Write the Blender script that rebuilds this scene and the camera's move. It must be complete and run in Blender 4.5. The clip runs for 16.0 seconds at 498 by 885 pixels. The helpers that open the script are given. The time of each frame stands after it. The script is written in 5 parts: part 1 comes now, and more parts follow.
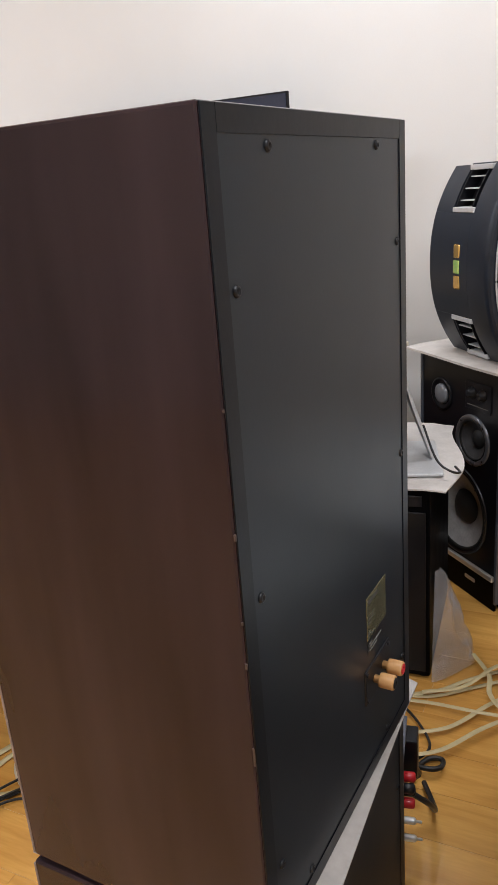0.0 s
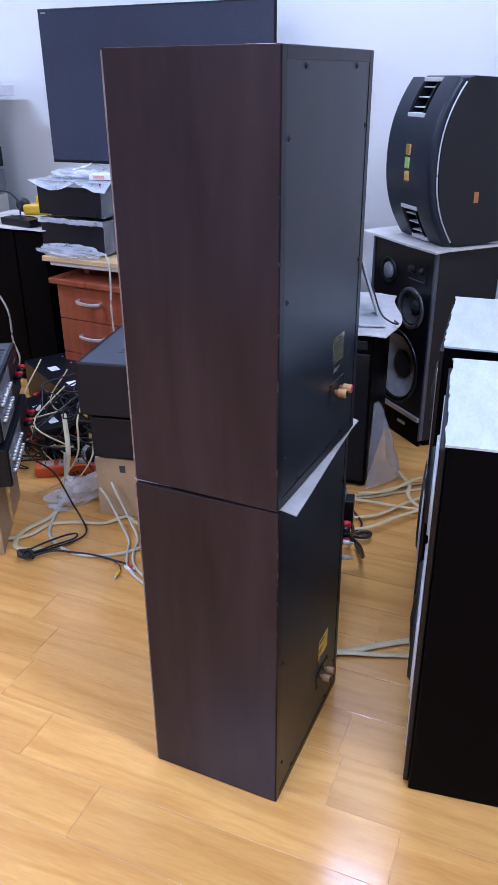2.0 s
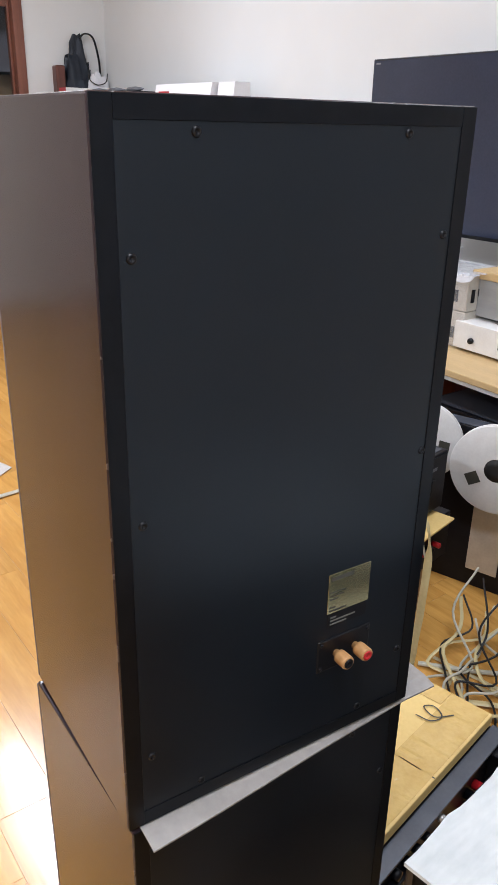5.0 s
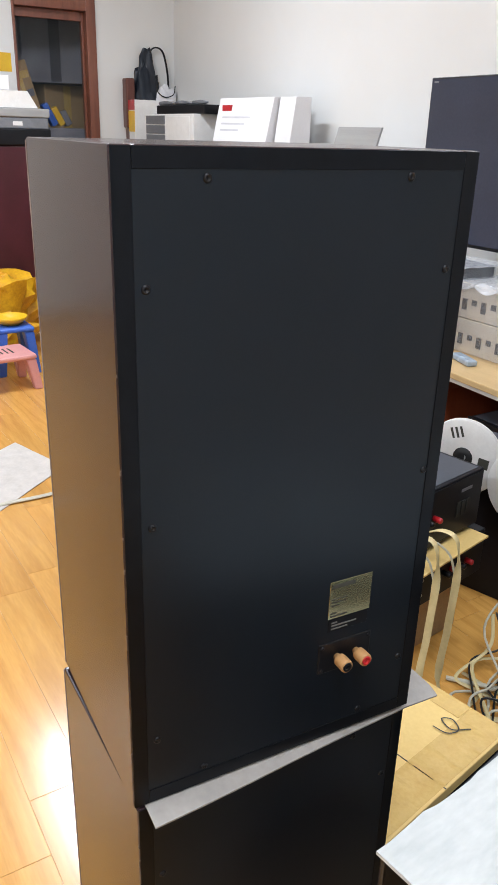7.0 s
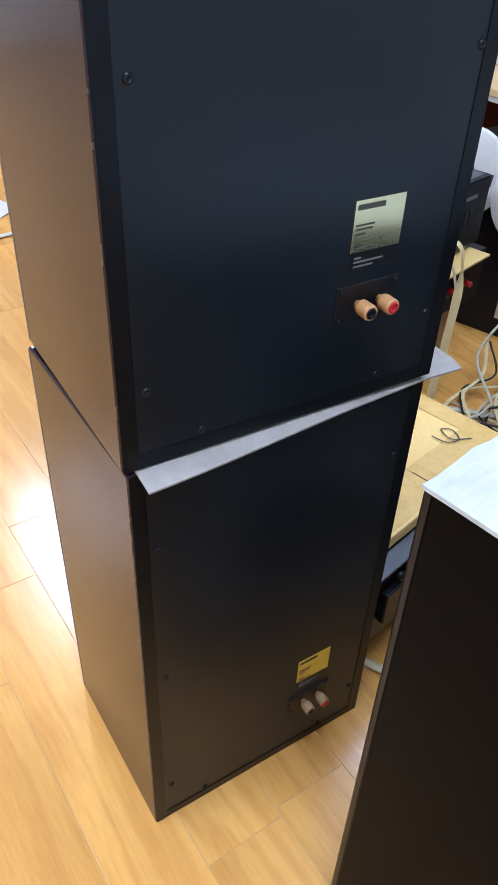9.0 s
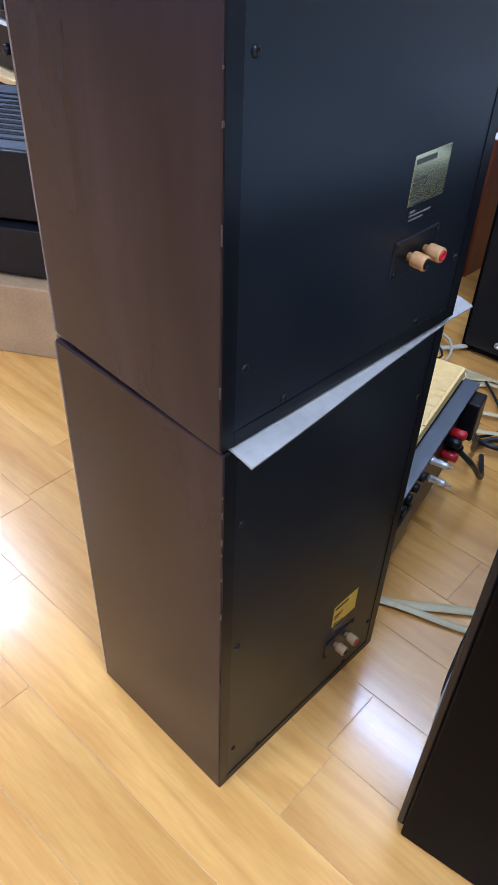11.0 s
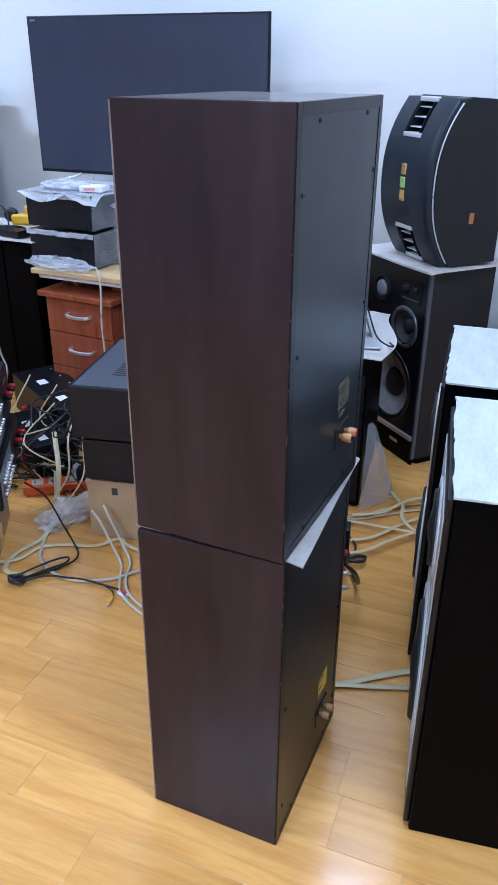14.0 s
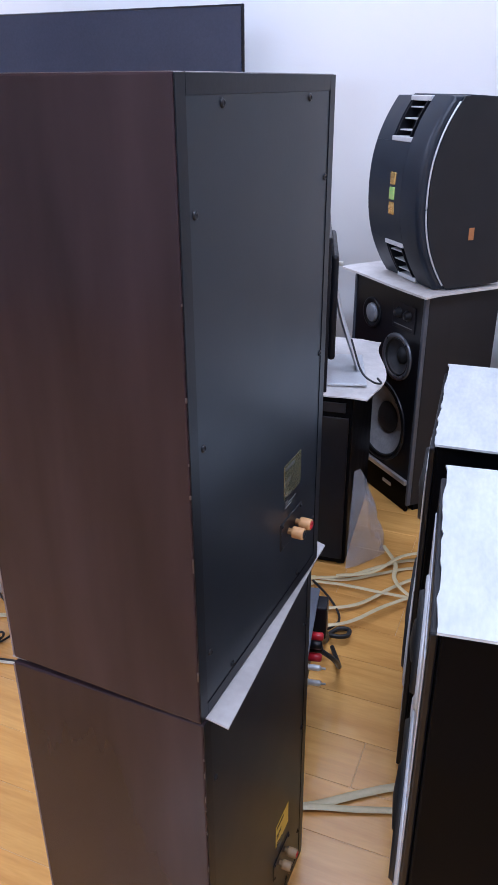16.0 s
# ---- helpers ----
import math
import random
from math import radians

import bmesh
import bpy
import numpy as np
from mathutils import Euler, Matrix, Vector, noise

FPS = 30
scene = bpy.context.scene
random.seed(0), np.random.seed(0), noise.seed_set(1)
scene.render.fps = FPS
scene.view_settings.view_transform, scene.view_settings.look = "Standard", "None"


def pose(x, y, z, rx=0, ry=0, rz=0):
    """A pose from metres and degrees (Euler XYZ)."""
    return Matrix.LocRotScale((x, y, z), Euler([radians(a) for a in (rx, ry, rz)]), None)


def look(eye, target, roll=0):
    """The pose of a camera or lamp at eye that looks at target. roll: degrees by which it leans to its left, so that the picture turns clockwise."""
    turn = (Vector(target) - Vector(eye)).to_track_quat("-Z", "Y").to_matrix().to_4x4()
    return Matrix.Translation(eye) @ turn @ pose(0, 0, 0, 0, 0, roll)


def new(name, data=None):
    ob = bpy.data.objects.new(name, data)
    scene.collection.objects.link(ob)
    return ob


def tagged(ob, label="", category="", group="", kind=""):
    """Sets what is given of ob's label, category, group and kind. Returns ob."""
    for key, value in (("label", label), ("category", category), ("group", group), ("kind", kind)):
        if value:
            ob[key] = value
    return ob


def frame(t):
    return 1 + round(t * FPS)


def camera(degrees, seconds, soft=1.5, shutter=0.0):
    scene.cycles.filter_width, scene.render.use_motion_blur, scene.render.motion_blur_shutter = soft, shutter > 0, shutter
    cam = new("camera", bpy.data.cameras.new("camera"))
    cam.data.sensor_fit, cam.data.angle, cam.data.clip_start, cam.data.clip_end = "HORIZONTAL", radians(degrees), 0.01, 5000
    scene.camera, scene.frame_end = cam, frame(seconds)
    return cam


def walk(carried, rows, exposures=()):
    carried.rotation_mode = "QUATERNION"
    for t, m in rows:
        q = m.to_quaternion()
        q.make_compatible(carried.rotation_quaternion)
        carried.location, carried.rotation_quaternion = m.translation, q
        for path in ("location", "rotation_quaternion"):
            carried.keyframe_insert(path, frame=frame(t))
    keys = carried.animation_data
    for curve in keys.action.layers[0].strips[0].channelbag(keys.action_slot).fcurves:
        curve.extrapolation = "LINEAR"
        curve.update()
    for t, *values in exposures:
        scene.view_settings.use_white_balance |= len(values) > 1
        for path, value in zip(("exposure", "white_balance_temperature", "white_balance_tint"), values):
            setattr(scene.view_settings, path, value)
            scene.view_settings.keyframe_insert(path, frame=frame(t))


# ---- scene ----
cam = camera(36.2, 16.0)
PATH = [
    (0, (0.248, -0.401, 1.317), (-0.701, 1.237, 0.674), -4.5),
    (0.5, (0.247, -0.56, 1.336), (-0.565, 1.109, 0.591), -4.0),
    (1, (0.337, -0.707, 1.348), (-0.474, 0.95, 0.576), -2.5),
    (1.5, (0.415, -0.847, 1.306), (-0.409, 0.765, 0.455), -1.5),
    (2, (0.43, -0.981, 1.328), (-0.363, 0.637, 0.46), -0.5),
    (2.5, (0.442, -1.02, 1.329), (-0.351, 0.616, 0.494), -0.9),
    (3, (0.492, -0.873, 1.341), (-0.406, 0.754, 0.6), -2.2),
    (3.5, (0.503, -0.627, 1.33), (-0.627, 0.893, 0.688), -4.2),
    (4, (0.456, -0.402, 1.338), (-0.864, 0.939, 0.659), -1.6),
    (4.2, (0.444, -0.327, 1.35), (-0.925, 0.948, 0.643), -0.8),
    (4.5, (0.451, -0.255, 1.35), (-0.982, 0.923, 0.605), 0.9),
    (4.7, (0.49, -0.216, 1.343), (-1.009, 0.856, 0.567), 0.9),
    (7, (0.599, -0.196, 1.376), (-1.028, 0.688, 0.62), 1.7),
    (7.5, (0.594, -0.19, 1.373), (-1.022, 0.71, 0.611), 1.9),
    (8, (0.541, -0.196, 1.285), (-0.958, 0.717, 0.326), 3.4),
    (10.3, (0.498, -0.175, 1.125), (-0.758, 0.626, -0.21), 2.1),
    (10.5, (0.473, -0.208, 1.134), (-0.756, 0.638, -0.197), 2.2),
    (11, (0.39, -0.36, 1.161), (-0.669, 0.719, -0.148), 2.5),
    (11.5, (0.378, -0.482, 1.258), (-0.601, 0.836, 0.115), 0.9),
    (12, (0.4, -0.627, 1.352), (-0.554, 0.849, 0.398), -1.8),
    (12.5, (0.378, -0.756, 1.381), (-0.481, 0.807, 0.476), 0.1),
    (13, (0.364, -0.887, 1.392), (-0.408, 0.721, 0.488), 1.0),
    (13.5, (0.358, -0.918, 1.397), (-0.397, 0.709, 0.512), 0.5),
    (14, (0.37, -0.944, 1.4), (-0.378, 0.688, 0.519), 0.4),
    (14.5, (0.371, -0.95, 1.385), (-0.362, 0.686, 0.497), 0.3),
    (15, (0.365, -0.946, 1.382), (-0.359, 0.689, 0.486), 0.4),
    (15.5, (0.367, -0.836, 1.361), (-0.348, 0.801, 0.463), -0.4),
    (16, (0.333, -0.568, 1.356), (-0.443, 1.065, 0.501), -0.3),
]
walk(cam, [(t, look(eye, target, roll)) for t, eye, target, roll in PATH], exposures=[(0, 0.1, 6800, 18), (1.5, 0.25, 4900, 26), (3, 0.2, 4900, 22), (3.5, 0.18, 5600, 30), (4.7, 0.2, 6300, 19), (7, 0.28, 6400, 14), (8, 0.45, 6000, 15), (10.5, 0.38, 4900, 16), (11.5, 0.46, 4900, 13), (12, 0.55, 5400, 10), (14.5, 0.22, 4800, 18), (16, 0.30, 5300, 25)])

# ---- world and lamps ----
world = bpy.data.worlds.new("world")
scene.world = world
world.use_nodes = True
world.node_tree.nodes["Background"].inputs[0].default_value = (0.75, 0.82, 1.0, 1)
world.node_tree.nodes["Background"].inputs[1].default_value = 0.05

CEIL = 2.95
# unseen ceiling battens: place, tilt, watts; the last three are added fill
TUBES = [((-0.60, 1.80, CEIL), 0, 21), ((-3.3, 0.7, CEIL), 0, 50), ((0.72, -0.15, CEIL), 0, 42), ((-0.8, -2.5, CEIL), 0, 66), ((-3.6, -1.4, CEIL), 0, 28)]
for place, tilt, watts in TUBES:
    ld = bpy.data.lights.new("unseen_tube_light", "AREA")
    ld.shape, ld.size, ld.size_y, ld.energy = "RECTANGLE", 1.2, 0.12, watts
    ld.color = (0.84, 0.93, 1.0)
    lo = new("unseen_tube_light", ld)
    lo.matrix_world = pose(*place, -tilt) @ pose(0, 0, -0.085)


# ---- materials ----
def mat(name, c1, c2=None, rough=0.5, metal=0.0, scale=12.0, bump=0.0, stretch=(1, 1, 1), rvar=0.08, fine=140.0, shift=0.0,
        coat=0.0, trans=0.0, emit=None, alpha=1.0, spec=0.5, tint=(1, 1, 1)):
    m = bpy.data.materials.new(name)
    m.use_nodes = True
    nt = m.node_tree
    b = nt.nodes["Principled BSDF"]
    c2 = c2 or tuple(v * 0.8 for v in c1)
    tc = nt.nodes.new("ShaderNodeTexCoord")
    mp = nt.nodes.new("ShaderNodeMapping")
    mp.inputs["Scale"].default_value = stretch
    nt.links.new(tc.outputs["Object"], mp.inputs["Vector"])
    if shift:
        oi = nt.nodes.new("ShaderNodeObjectInfo")
        mu = nt.nodes.new("ShaderNodeMath")
        mu.operation = "MULTIPLY"
        mu.inputs[1].default_value = shift
        nt.links.new(oi.outputs["Random"], mu.inputs[0])
        nt.links.new(mu.outputs[0], mp.inputs["Location"])
    n1 = nt.nodes.new("ShaderNodeTexNoise")
    n1.inputs["Scale"].default_value, n1.inputs["Detail"].default_value = scale, 5
    n2 = nt.nodes.new("ShaderNodeTexNoise")
    n2.inputs["Scale"].default_value, n2.inputs["Detail"].default_value = fine, 3
    for n in (n1, n2):
        nt.links.new(mp.outputs[0], n.inputs["Vector"])
    mixf = nt.nodes.new("ShaderNodeMix")
    mixf.inputs[0].default_value = 0.35
    nt.links.new(n1.outputs["Fac"], mixf.inputs[2])
    nt.links.new(n2.outputs["Fac"], mixf.inputs[3])
    cr = nt.nodes.new("ShaderNodeValToRGB")
    cr.color_ramp.elements[0].position, cr.color_ramp.elements[0].color = 0.35, (*c2, 1)
    cr.color_ramp.elements[1].position, cr.color_ramp.elements[1].color = 0.65, (*c1, 1)
    nt.links.new(mixf.outputs[0], cr.inputs[0])
    nt.links.new(cr.outputs[0], b.inputs["Base Color"])
    rr = nt.nodes.new("ShaderNodeMapRange")
    rr.inputs[3].default_value, rr.inputs[4].default_value = max(0.02, rough - rvar), min(1, rough + rvar)
    nt.links.new(n1.outputs["Fac"], rr.inputs[0])
    nt.links.new(rr.outputs[0], b.inputs["Roughness"])
    b.inputs["Metallic"].default_value = metal
    b.inputs["Coat Weight"].default_value = coat
    b.inputs["Coat Roughness"].default_value = 0.12
    b.inputs["Transmission Weight"].default_value = trans
    b.inputs["Alpha"].default_value = alpha
    b.inputs["Specular IOR Level"].default_value = spec
    b.inputs["Specular Tint"].default_value = (*tint, 1)
    if bump:
        bp = nt.nodes.new("ShaderNodeBump")
        bp.inputs["Strength"].default_value, bp.inputs["Distance"].default_value = bump, 0.002
        nt.links.new(mixf.outputs[0], bp.inputs["Height"])
        nt.links.new(bp.outputs[0], b.inputs["Normal"])
    if emit:
        b.inputs["Emission Color"].default_value = (*emit[:3], 1)
        b.inputs["Emission Strength"].default_value = emit[3]
    return m


def plank_mat():
    m = mat("oak_laminate", (0.72, 0.39, 0.100), (0.58, 0.29, 0.068), rough=0.23, scale=5.0, stretch=(0.35, 3.2, 1), fine=60, shift=37.0, bump=0.05, rvar=0.05, coat=0.25)
    nt = m.node_tree
    b = nt.nodes["Principled BSDF"]
    src = b.inputs["Base Color"].links[0].from_socket
    tc = nt.nodes.new("ShaderNodeTexCoord")
    oi = nt.nodes.new("ShaderNodeObjectInfo")
    wv = nt.nodes.new("ShaderNodeTexWave")
    wv.bands_direction = "Y"
    wv.inputs["Scale"].default_value, wv.inputs["Distortion"].default_value = 3.4, 15.0
    wv.inputs["Detail"].default_value, wv.inputs["Detail Scale"].default_value = 3.0, 1.2
    mp = nt.nodes.new("ShaderNodeMapping")
    mp.inputs["Scale"].default_value = (0.22, 1.5, 1)
    ad = nt.nodes.new("ShaderNodeMath")
    ad.operation = "MULTIPLY"
    ad.inputs[1].default_value = 91.0
    nt.links.new(oi.outputs["Random"], ad.inputs[0])
    nt.links.new(ad.outputs[0], mp.inputs["Location"])
    nt.links.new(tc.outputs["Object"], mp.inputs[0])
    nt.links.new(mp.outputs[0], wv.inputs["Vector"])
    mx = nt.nodes.new("ShaderNodeMix")
    mx.data_type, mx.blend_type = "RGBA", "MULTIPLY"
    mr = nt.nodes.new("ShaderNodeMapRange")
    mr.inputs[1].default_value, mr.inputs[2].default_value = 0.55, 1.0
    mr.inputs[3].default_value, mr.inputs[4].default_value = 0.0, 0.24
    nt.links.new(wv.outputs["Fac"], mr.inputs[0])
    nt.links.new(mr.outputs[0], mx.inputs[0])
    nt.links.new(src, mx.inputs[6])
    mx.inputs[7].default_value = (0.62, 0.46, 0.30, 1)
    hs = nt.nodes.new("ShaderNodeHueSaturation")
    vr = nt.nodes.new("ShaderNodeMapRange")
    vr.inputs[3].default_value, vr.inputs[4].default_value = 0.93, 1.06
    nt.links.new(oi.outputs["Random"], vr.inputs[0])
    nt.links.new(vr.outputs[0], hs.inputs["Value"])
    nt.links.new(mx.outputs[2], hs.inputs["Color"])
    nt.links.new(hs.outputs[0], b.inputs["Base Color"])
    return m


M_PLANK = plank_mat()
# pale colour paints the light that the plank bevels catch at joints
M_JOINT = mat("highlit_floor_joint", (0.78, 0.60, 0.36), (0.52, 0.34, 0.16), rough=0.4, scale=3)
M_WALL = mat("white_wall_paint", (0.71, 0.71, 0.695), (0.68, 0.68, 0.665), rough=0.55, scale=3, bump=0.08, fine=220)
M_CEIL = mat("ceiling_paint", (0.80, 0.80, 0.80), (0.77, 0.77, 0.77), rough=0.8)
M_BROWN = mat("dark_walnut_veneer", (0.0400, 0.0255, 0.0300), (0.0165, 0.0096, 0.0115), spec=0.20, rough=0.20, scale=1.1, stretch=(3.5, 3.5, 0.6), fine=5, rvar=0.08)
M_EDGE = mat("worn_veneer_edge", (0.075, 0.050, 0.042), (0.02, 0.012, 0.011), rough=0.5, scale=45)
M_BACK = mat("black_painted_board", (0.0038, 0.0060, 0.0102), (0.0026, 0.0043, 0.0075), spec=0.40, rough=0.35, scale=7, bump=0.03, tint=(0.76, 0.89, 1.0), fine=320, rvar=0.06)
M_RIM = mat("dark_painted_edge", (0.0032, 0.0036, 0.0052), (0.0012, 0.0014, 0.0024), rough=0.32, spec=0.24, scale=45, bump=0.08, rvar=0.06, tint=(0.75, 0.86, 1.0))
M_BLACK = mat("black_vinyl", (0.0012, 0.0014, 0.0022), (0.0008, 0.0009, 0.0015), spec=0.05, rough=0.45, scale=14, bump=0.08, fine=260)
M_BLACKP = mat("black_plastic", (0.0062, 0.0066, 0.009), (0.004, 0.0043, 0.006), spec=0.3, rough=0.35, scale=30)
M_BLACKM = mat("black_painted_metal", (0.010, 0.010, 0.013), (0.0065, 0.0065, 0.009), spec=0.24, rough=0.38, scale=40, bump=0.05)
M_GREYM = mat("grey_metal", (0.22, 0.23, 0.25), (0.17, 0.18, 0.2), rough=0.4, metal=0.4, scale=30)
M_SILVER = mat("silver_metal", (0.70, 0.70, 0.69), (0.64, 0.64, 0.63), rough=0.34, metal=0.75, scale=9, rvar=0.04)
M_CREAM = mat("champagne_metal", (0.66, 0.62, 0.54), (0.56, 0.52, 0.45), rough=0.35, metal=0.3, scale=20)
M_FOAMG = mat("grey_white_fibre_sheet", (0.52, 0.535, 0.525), (0.41, 0.43, 0.425), rough=0.8, scale=26, stretch=(1, 0.35, 1), bump=0.9, fine=160)
M_FOAM = mat("white_foam_sheet", (0.60, 0.565, 0.53), (0.50, 0.47, 0.44), rough=0.75, scale=18, bump=0.4, fine=90)
M_TAN = mat("tan_plastic", (0.52, 0.28, 0.11), (0.42, 0.22, 0.085), rough=0.45, scale=60)
# darker copy of the white foam, with the gap's shade in its colour
M_FOAMSHADE = mat("shaded_foam_sheet", (0.36, 0.335, 0.31), (0.28, 0.262, 0.243), rough=0.75, scale=18, bump=0.4, fine=90)
M_TANP = mat("pale_tan_plastic", (0.36, 0.23, 0.11), (0.30, 0.19, 0.09), rough=0.5, scale=60)
M_RED = mat("red_plastic", (0.50, 0.015, 0.02), (0.36, 0.01, 0.015), rough=0.35)
M_BRASS = mat("green_gold_foil", (0.58, 0.57, 0.36), (0.53, 0.525, 0.33), rough=0.16, metal=0.9, scale=5, rvar=0.05)
M_YELLOW = mat("yellow_foil", (0.80, 0.58, 0.05), (0.72, 0.50, 0.04), rough=0.35, metal=0.2, scale=40)
M_INK = mat("dark_ink", (0.05, 0.05, 0.04), rough=0.6)
M_LITE = mat("pale_print", (0.14, 0.14, 0.13), rough=0.6)
# blue base colour stands in for the bright room mirrored in the television
M_SCREEN = mat("reflection_blue_screen", (0.030, 0.038, 0.066), (0.022, 0.028, 0.050), rough=0.10, rvar=0.02, scale=3)
M_CARD = mat("cardboard", (0.46, 0.31, 0.155), (0.32, 0.21, 0.11), rough=0.8, scale=8, bump=0.1)
M_CARDY = mat("yellow_cardboard", (0.76, 0.55, 0.21), (0.68, 0.47, 0.165), rough=0.6, scale=7)
M_TAPE = mat("packing_tape", (0.68, 0.47, 0.17), (0.58, 0.38, 0.12), rough=0.09, scale=22, bump=0.6, coat=0.6)
M_OAKTOP = mat("pale_wood_board", (0.62, 0.44, 0.22), (0.50, 0.34, 0.16), rough=0.45, scale=6, stretch=(0.4, 3, 1))
M_CHERRY = mat("cherry_laminate", (0.33, 0.088, 0.036), (0.22, 0.052, 0.022), rough=0.3, scale=7, stretch=(4, 4, 0.4))
M_MAROON = mat("maroon_laminate", (0.075, 0.014, 0.022), (0.05, 0.01, 0.015), rough=0.35, scale=6)
M_DOORW = mat("red_brown_door_wood", (0.24, 0.085, 0.05), (0.15, 0.05, 0.03), rough=0.35, scale=7, stretch=(4, 4, 0.3))
M_WHITEP = mat("white_plastic", (0.78, 0.77, 0.75), (0.70, 0.69, 0.67), rough=0.35, scale=20)
M_PAPER = mat("white_paper", (0.80, 0.79, 0.80), (0.72, 0.71, 0.73), rough=0.8, scale=5)
M_CABLE = mat("beige_cable", (0.62, 0.52, 0.30), (0.50, 0.42, 0.23), rough=0.45, scale=20)
M_CABLEW = mat("white_grey_cable", (0.56, 0.53, 0.43), (0.45, 0.43, 0.34), rough=0.4, scale=20)
M_CABLEK = mat("black_cable", (0.012, 0.012, 0.013), rough=0.45)
M_ORANGE = mat("orange_plastic", (0.72, 0.13, 0.03), (0.6, 0.09, 0.02), rough=0.35)
M_YEL = mat("yellow_plastic", (0.80, 0.50, 0.015), (0.68, 0.38, 0.01), rough=0.4, scale=9)
M_BLUE = mat("blue_plastic", (0.05, 0.16, 0.62), (0.04, 0.12, 0.5), rough=0.4)
M_PINK = mat("pink_plastic", (0.72, 0.35, 0.33), (0.62, 0.28, 0.27), rough=0.4)
M_NAVY = mat("dark_blue_grey_plastic", (0.014, 0.020, 0.031), (0.010, 0.014, 0.022), spec=0.35, rough=0.4, scale=30, bump=0.08, fine=300)
M_CONE = mat("grey_paper_cone", (0.34, 0.33, 0.32), (0.25, 0.245, 0.24), rough=0.7, scale=30, bump=0.2)
M_RUBBER = mat("black_rubber", (0.012, 0.012, 0.012), rough=0.6)
M_SLATE = mat("slate_metal", (0.085, 0.095, 0.115), (0.065, 0.072, 0.09), rough=0.35, metal=0.2, scale=20)
M_GREYCAB = mat("charcoal_vinyl", (0.014, 0.0145, 0.017), (0.010, 0.0105, 0.0125), spec=0.3, rough=0.5, scale=12, bump=0.08, fine=240)
M_MATSIL = mat("matte_silver_plastic", (0.62, 0.63, 0.64), (0.52, 0.53, 0.54), rough=0.42, metal=0.25, scale=8, rvar=0.05)
M_FRONTEDGE = mat("rubbed_edge_highlight", (0.26, 0.20, 0.175), (0.11, 0.08, 0.07), rough=0.4, scale=14)
M_FILM = mat("clear_plastic_film", (0.9, 0.9, 0.92), (0.8, 0.8, 0.84), rough=0.10, alpha=0.11, scale=14, bump=0.6)
M_BAG = mat("crumpled_clear_bag", (0.85, 0.87, 0.90), (0.7, 0.72, 0.76), rough=0.12, alpha=0.36, scale=30, bump=0.8)
M_BAGT = mat("thin_clear_bag", (0.60, 0.62, 0.66), (0.40, 0.42, 0.46), rough=0.12, alpha=0.22, scale=22, bump=1.0, fine=60)
M_YELB = mat("yellow_woven_wrap", (0.86, 0.50, 0.02), (0.56, 0.25, 0.012), rough=0.3, scale=11, bump=0.9, fine=60)
M_STOREDK = mat("dark_storeroom_carton", (0.05, 0.05, 0.065), (0.03, 0.03, 0.04), rough=0.7, scale=6)
M_GLASS = mat("door_glass", (0.03, 0.04, 0.045), rough=0.03, alpha=0.14, rvar=0.01)
M_GREYBOX = mat("brushed_grey_case", (0.34, 0.34, 0.33), (0.27, 0.27, 0.27), rough=0.45, scale=5, stretch=(0.3, 1, 6))
M_RAINBOW = mat("gold_hologram", (0.80, 0.52, 0.16), (0.62, 0.36, 0.12), rough=0.2, metal=0.7, scale=28)
M_WRAP = mat("milky_plastic_wrap", (0.86, 0.88, 0.92), (0.62, 0.65, 0.70), rough=0.14, alpha=0.34, scale=18, bump=1.0, fine=45)
M_BLUEP = mat("pale_blue_plastic", (0.34, 0.41, 0.49), (0.25, 0.31, 0.38), rough=0.25, scale=30, bump=0.4)
M_CONED = mat("dark_paper_cone", (0.055, 0.055, 0.058), (0.035, 0.035, 0.038), rough=0.6, scale=30)
M_DRING = mat("dark_satin_ring", (0.16, 0.165, 0.18), (0.12, 0.125, 0.135), rough=0.3, metal=0.6, scale=20)
M_STICK = mat("orange_sticker", (0.42, 0.17, 0.05), (0.34, 0.13, 0.04), rough=0.5)
M_FILMS = mat("creased_clear_film", (0.85, 0.88, 0.92), (0.35, 0.37, 0.40), rough=0.1, alpha=0.16, scale=22, bump=1.0, fine=50)
M_HOLO = mat("green_hologram", (0.25, 0.80, 0.22), (0.70, 0.62, 0.20), rough=0.2, metal=0.6, scale=30)
# plaster and cartons coloured darker to stand in for the dim storeroom
M_STORE = mat("dim_storeroom_plaster", (0.20, 0.20, 0.21), (0.14, 0.14, 0.15), rough=0.8)
M_STOREBOX = mat("dim_grey_carton", (0.24, 0.24, 0.27), (0.13, 0.13, 0.155), rough=0.8, scale=5)
M_FAINT = mat("faint_grey_print", (0.62, 0.61, 0.64), rough=0.8)
M_RIBBON = mat("yellowed_ribbon", (0.64, 0.53, 0.28), (0.54, 0.44, 0.22), rough=0.45, scale=20)
M_POSTW = mat("dark_brown_wood", (0.13, 0.040, 0.026), (0.08, 0.025, 0.018), rough=0.4, scale=9, stretch=(4, 4, 0.4))
M_LAMPW = mat("tube_glass", (0.9, 0.9, 0.9), rough=0.3, emit=(0.93, 0.97, 1.0, 6.0))


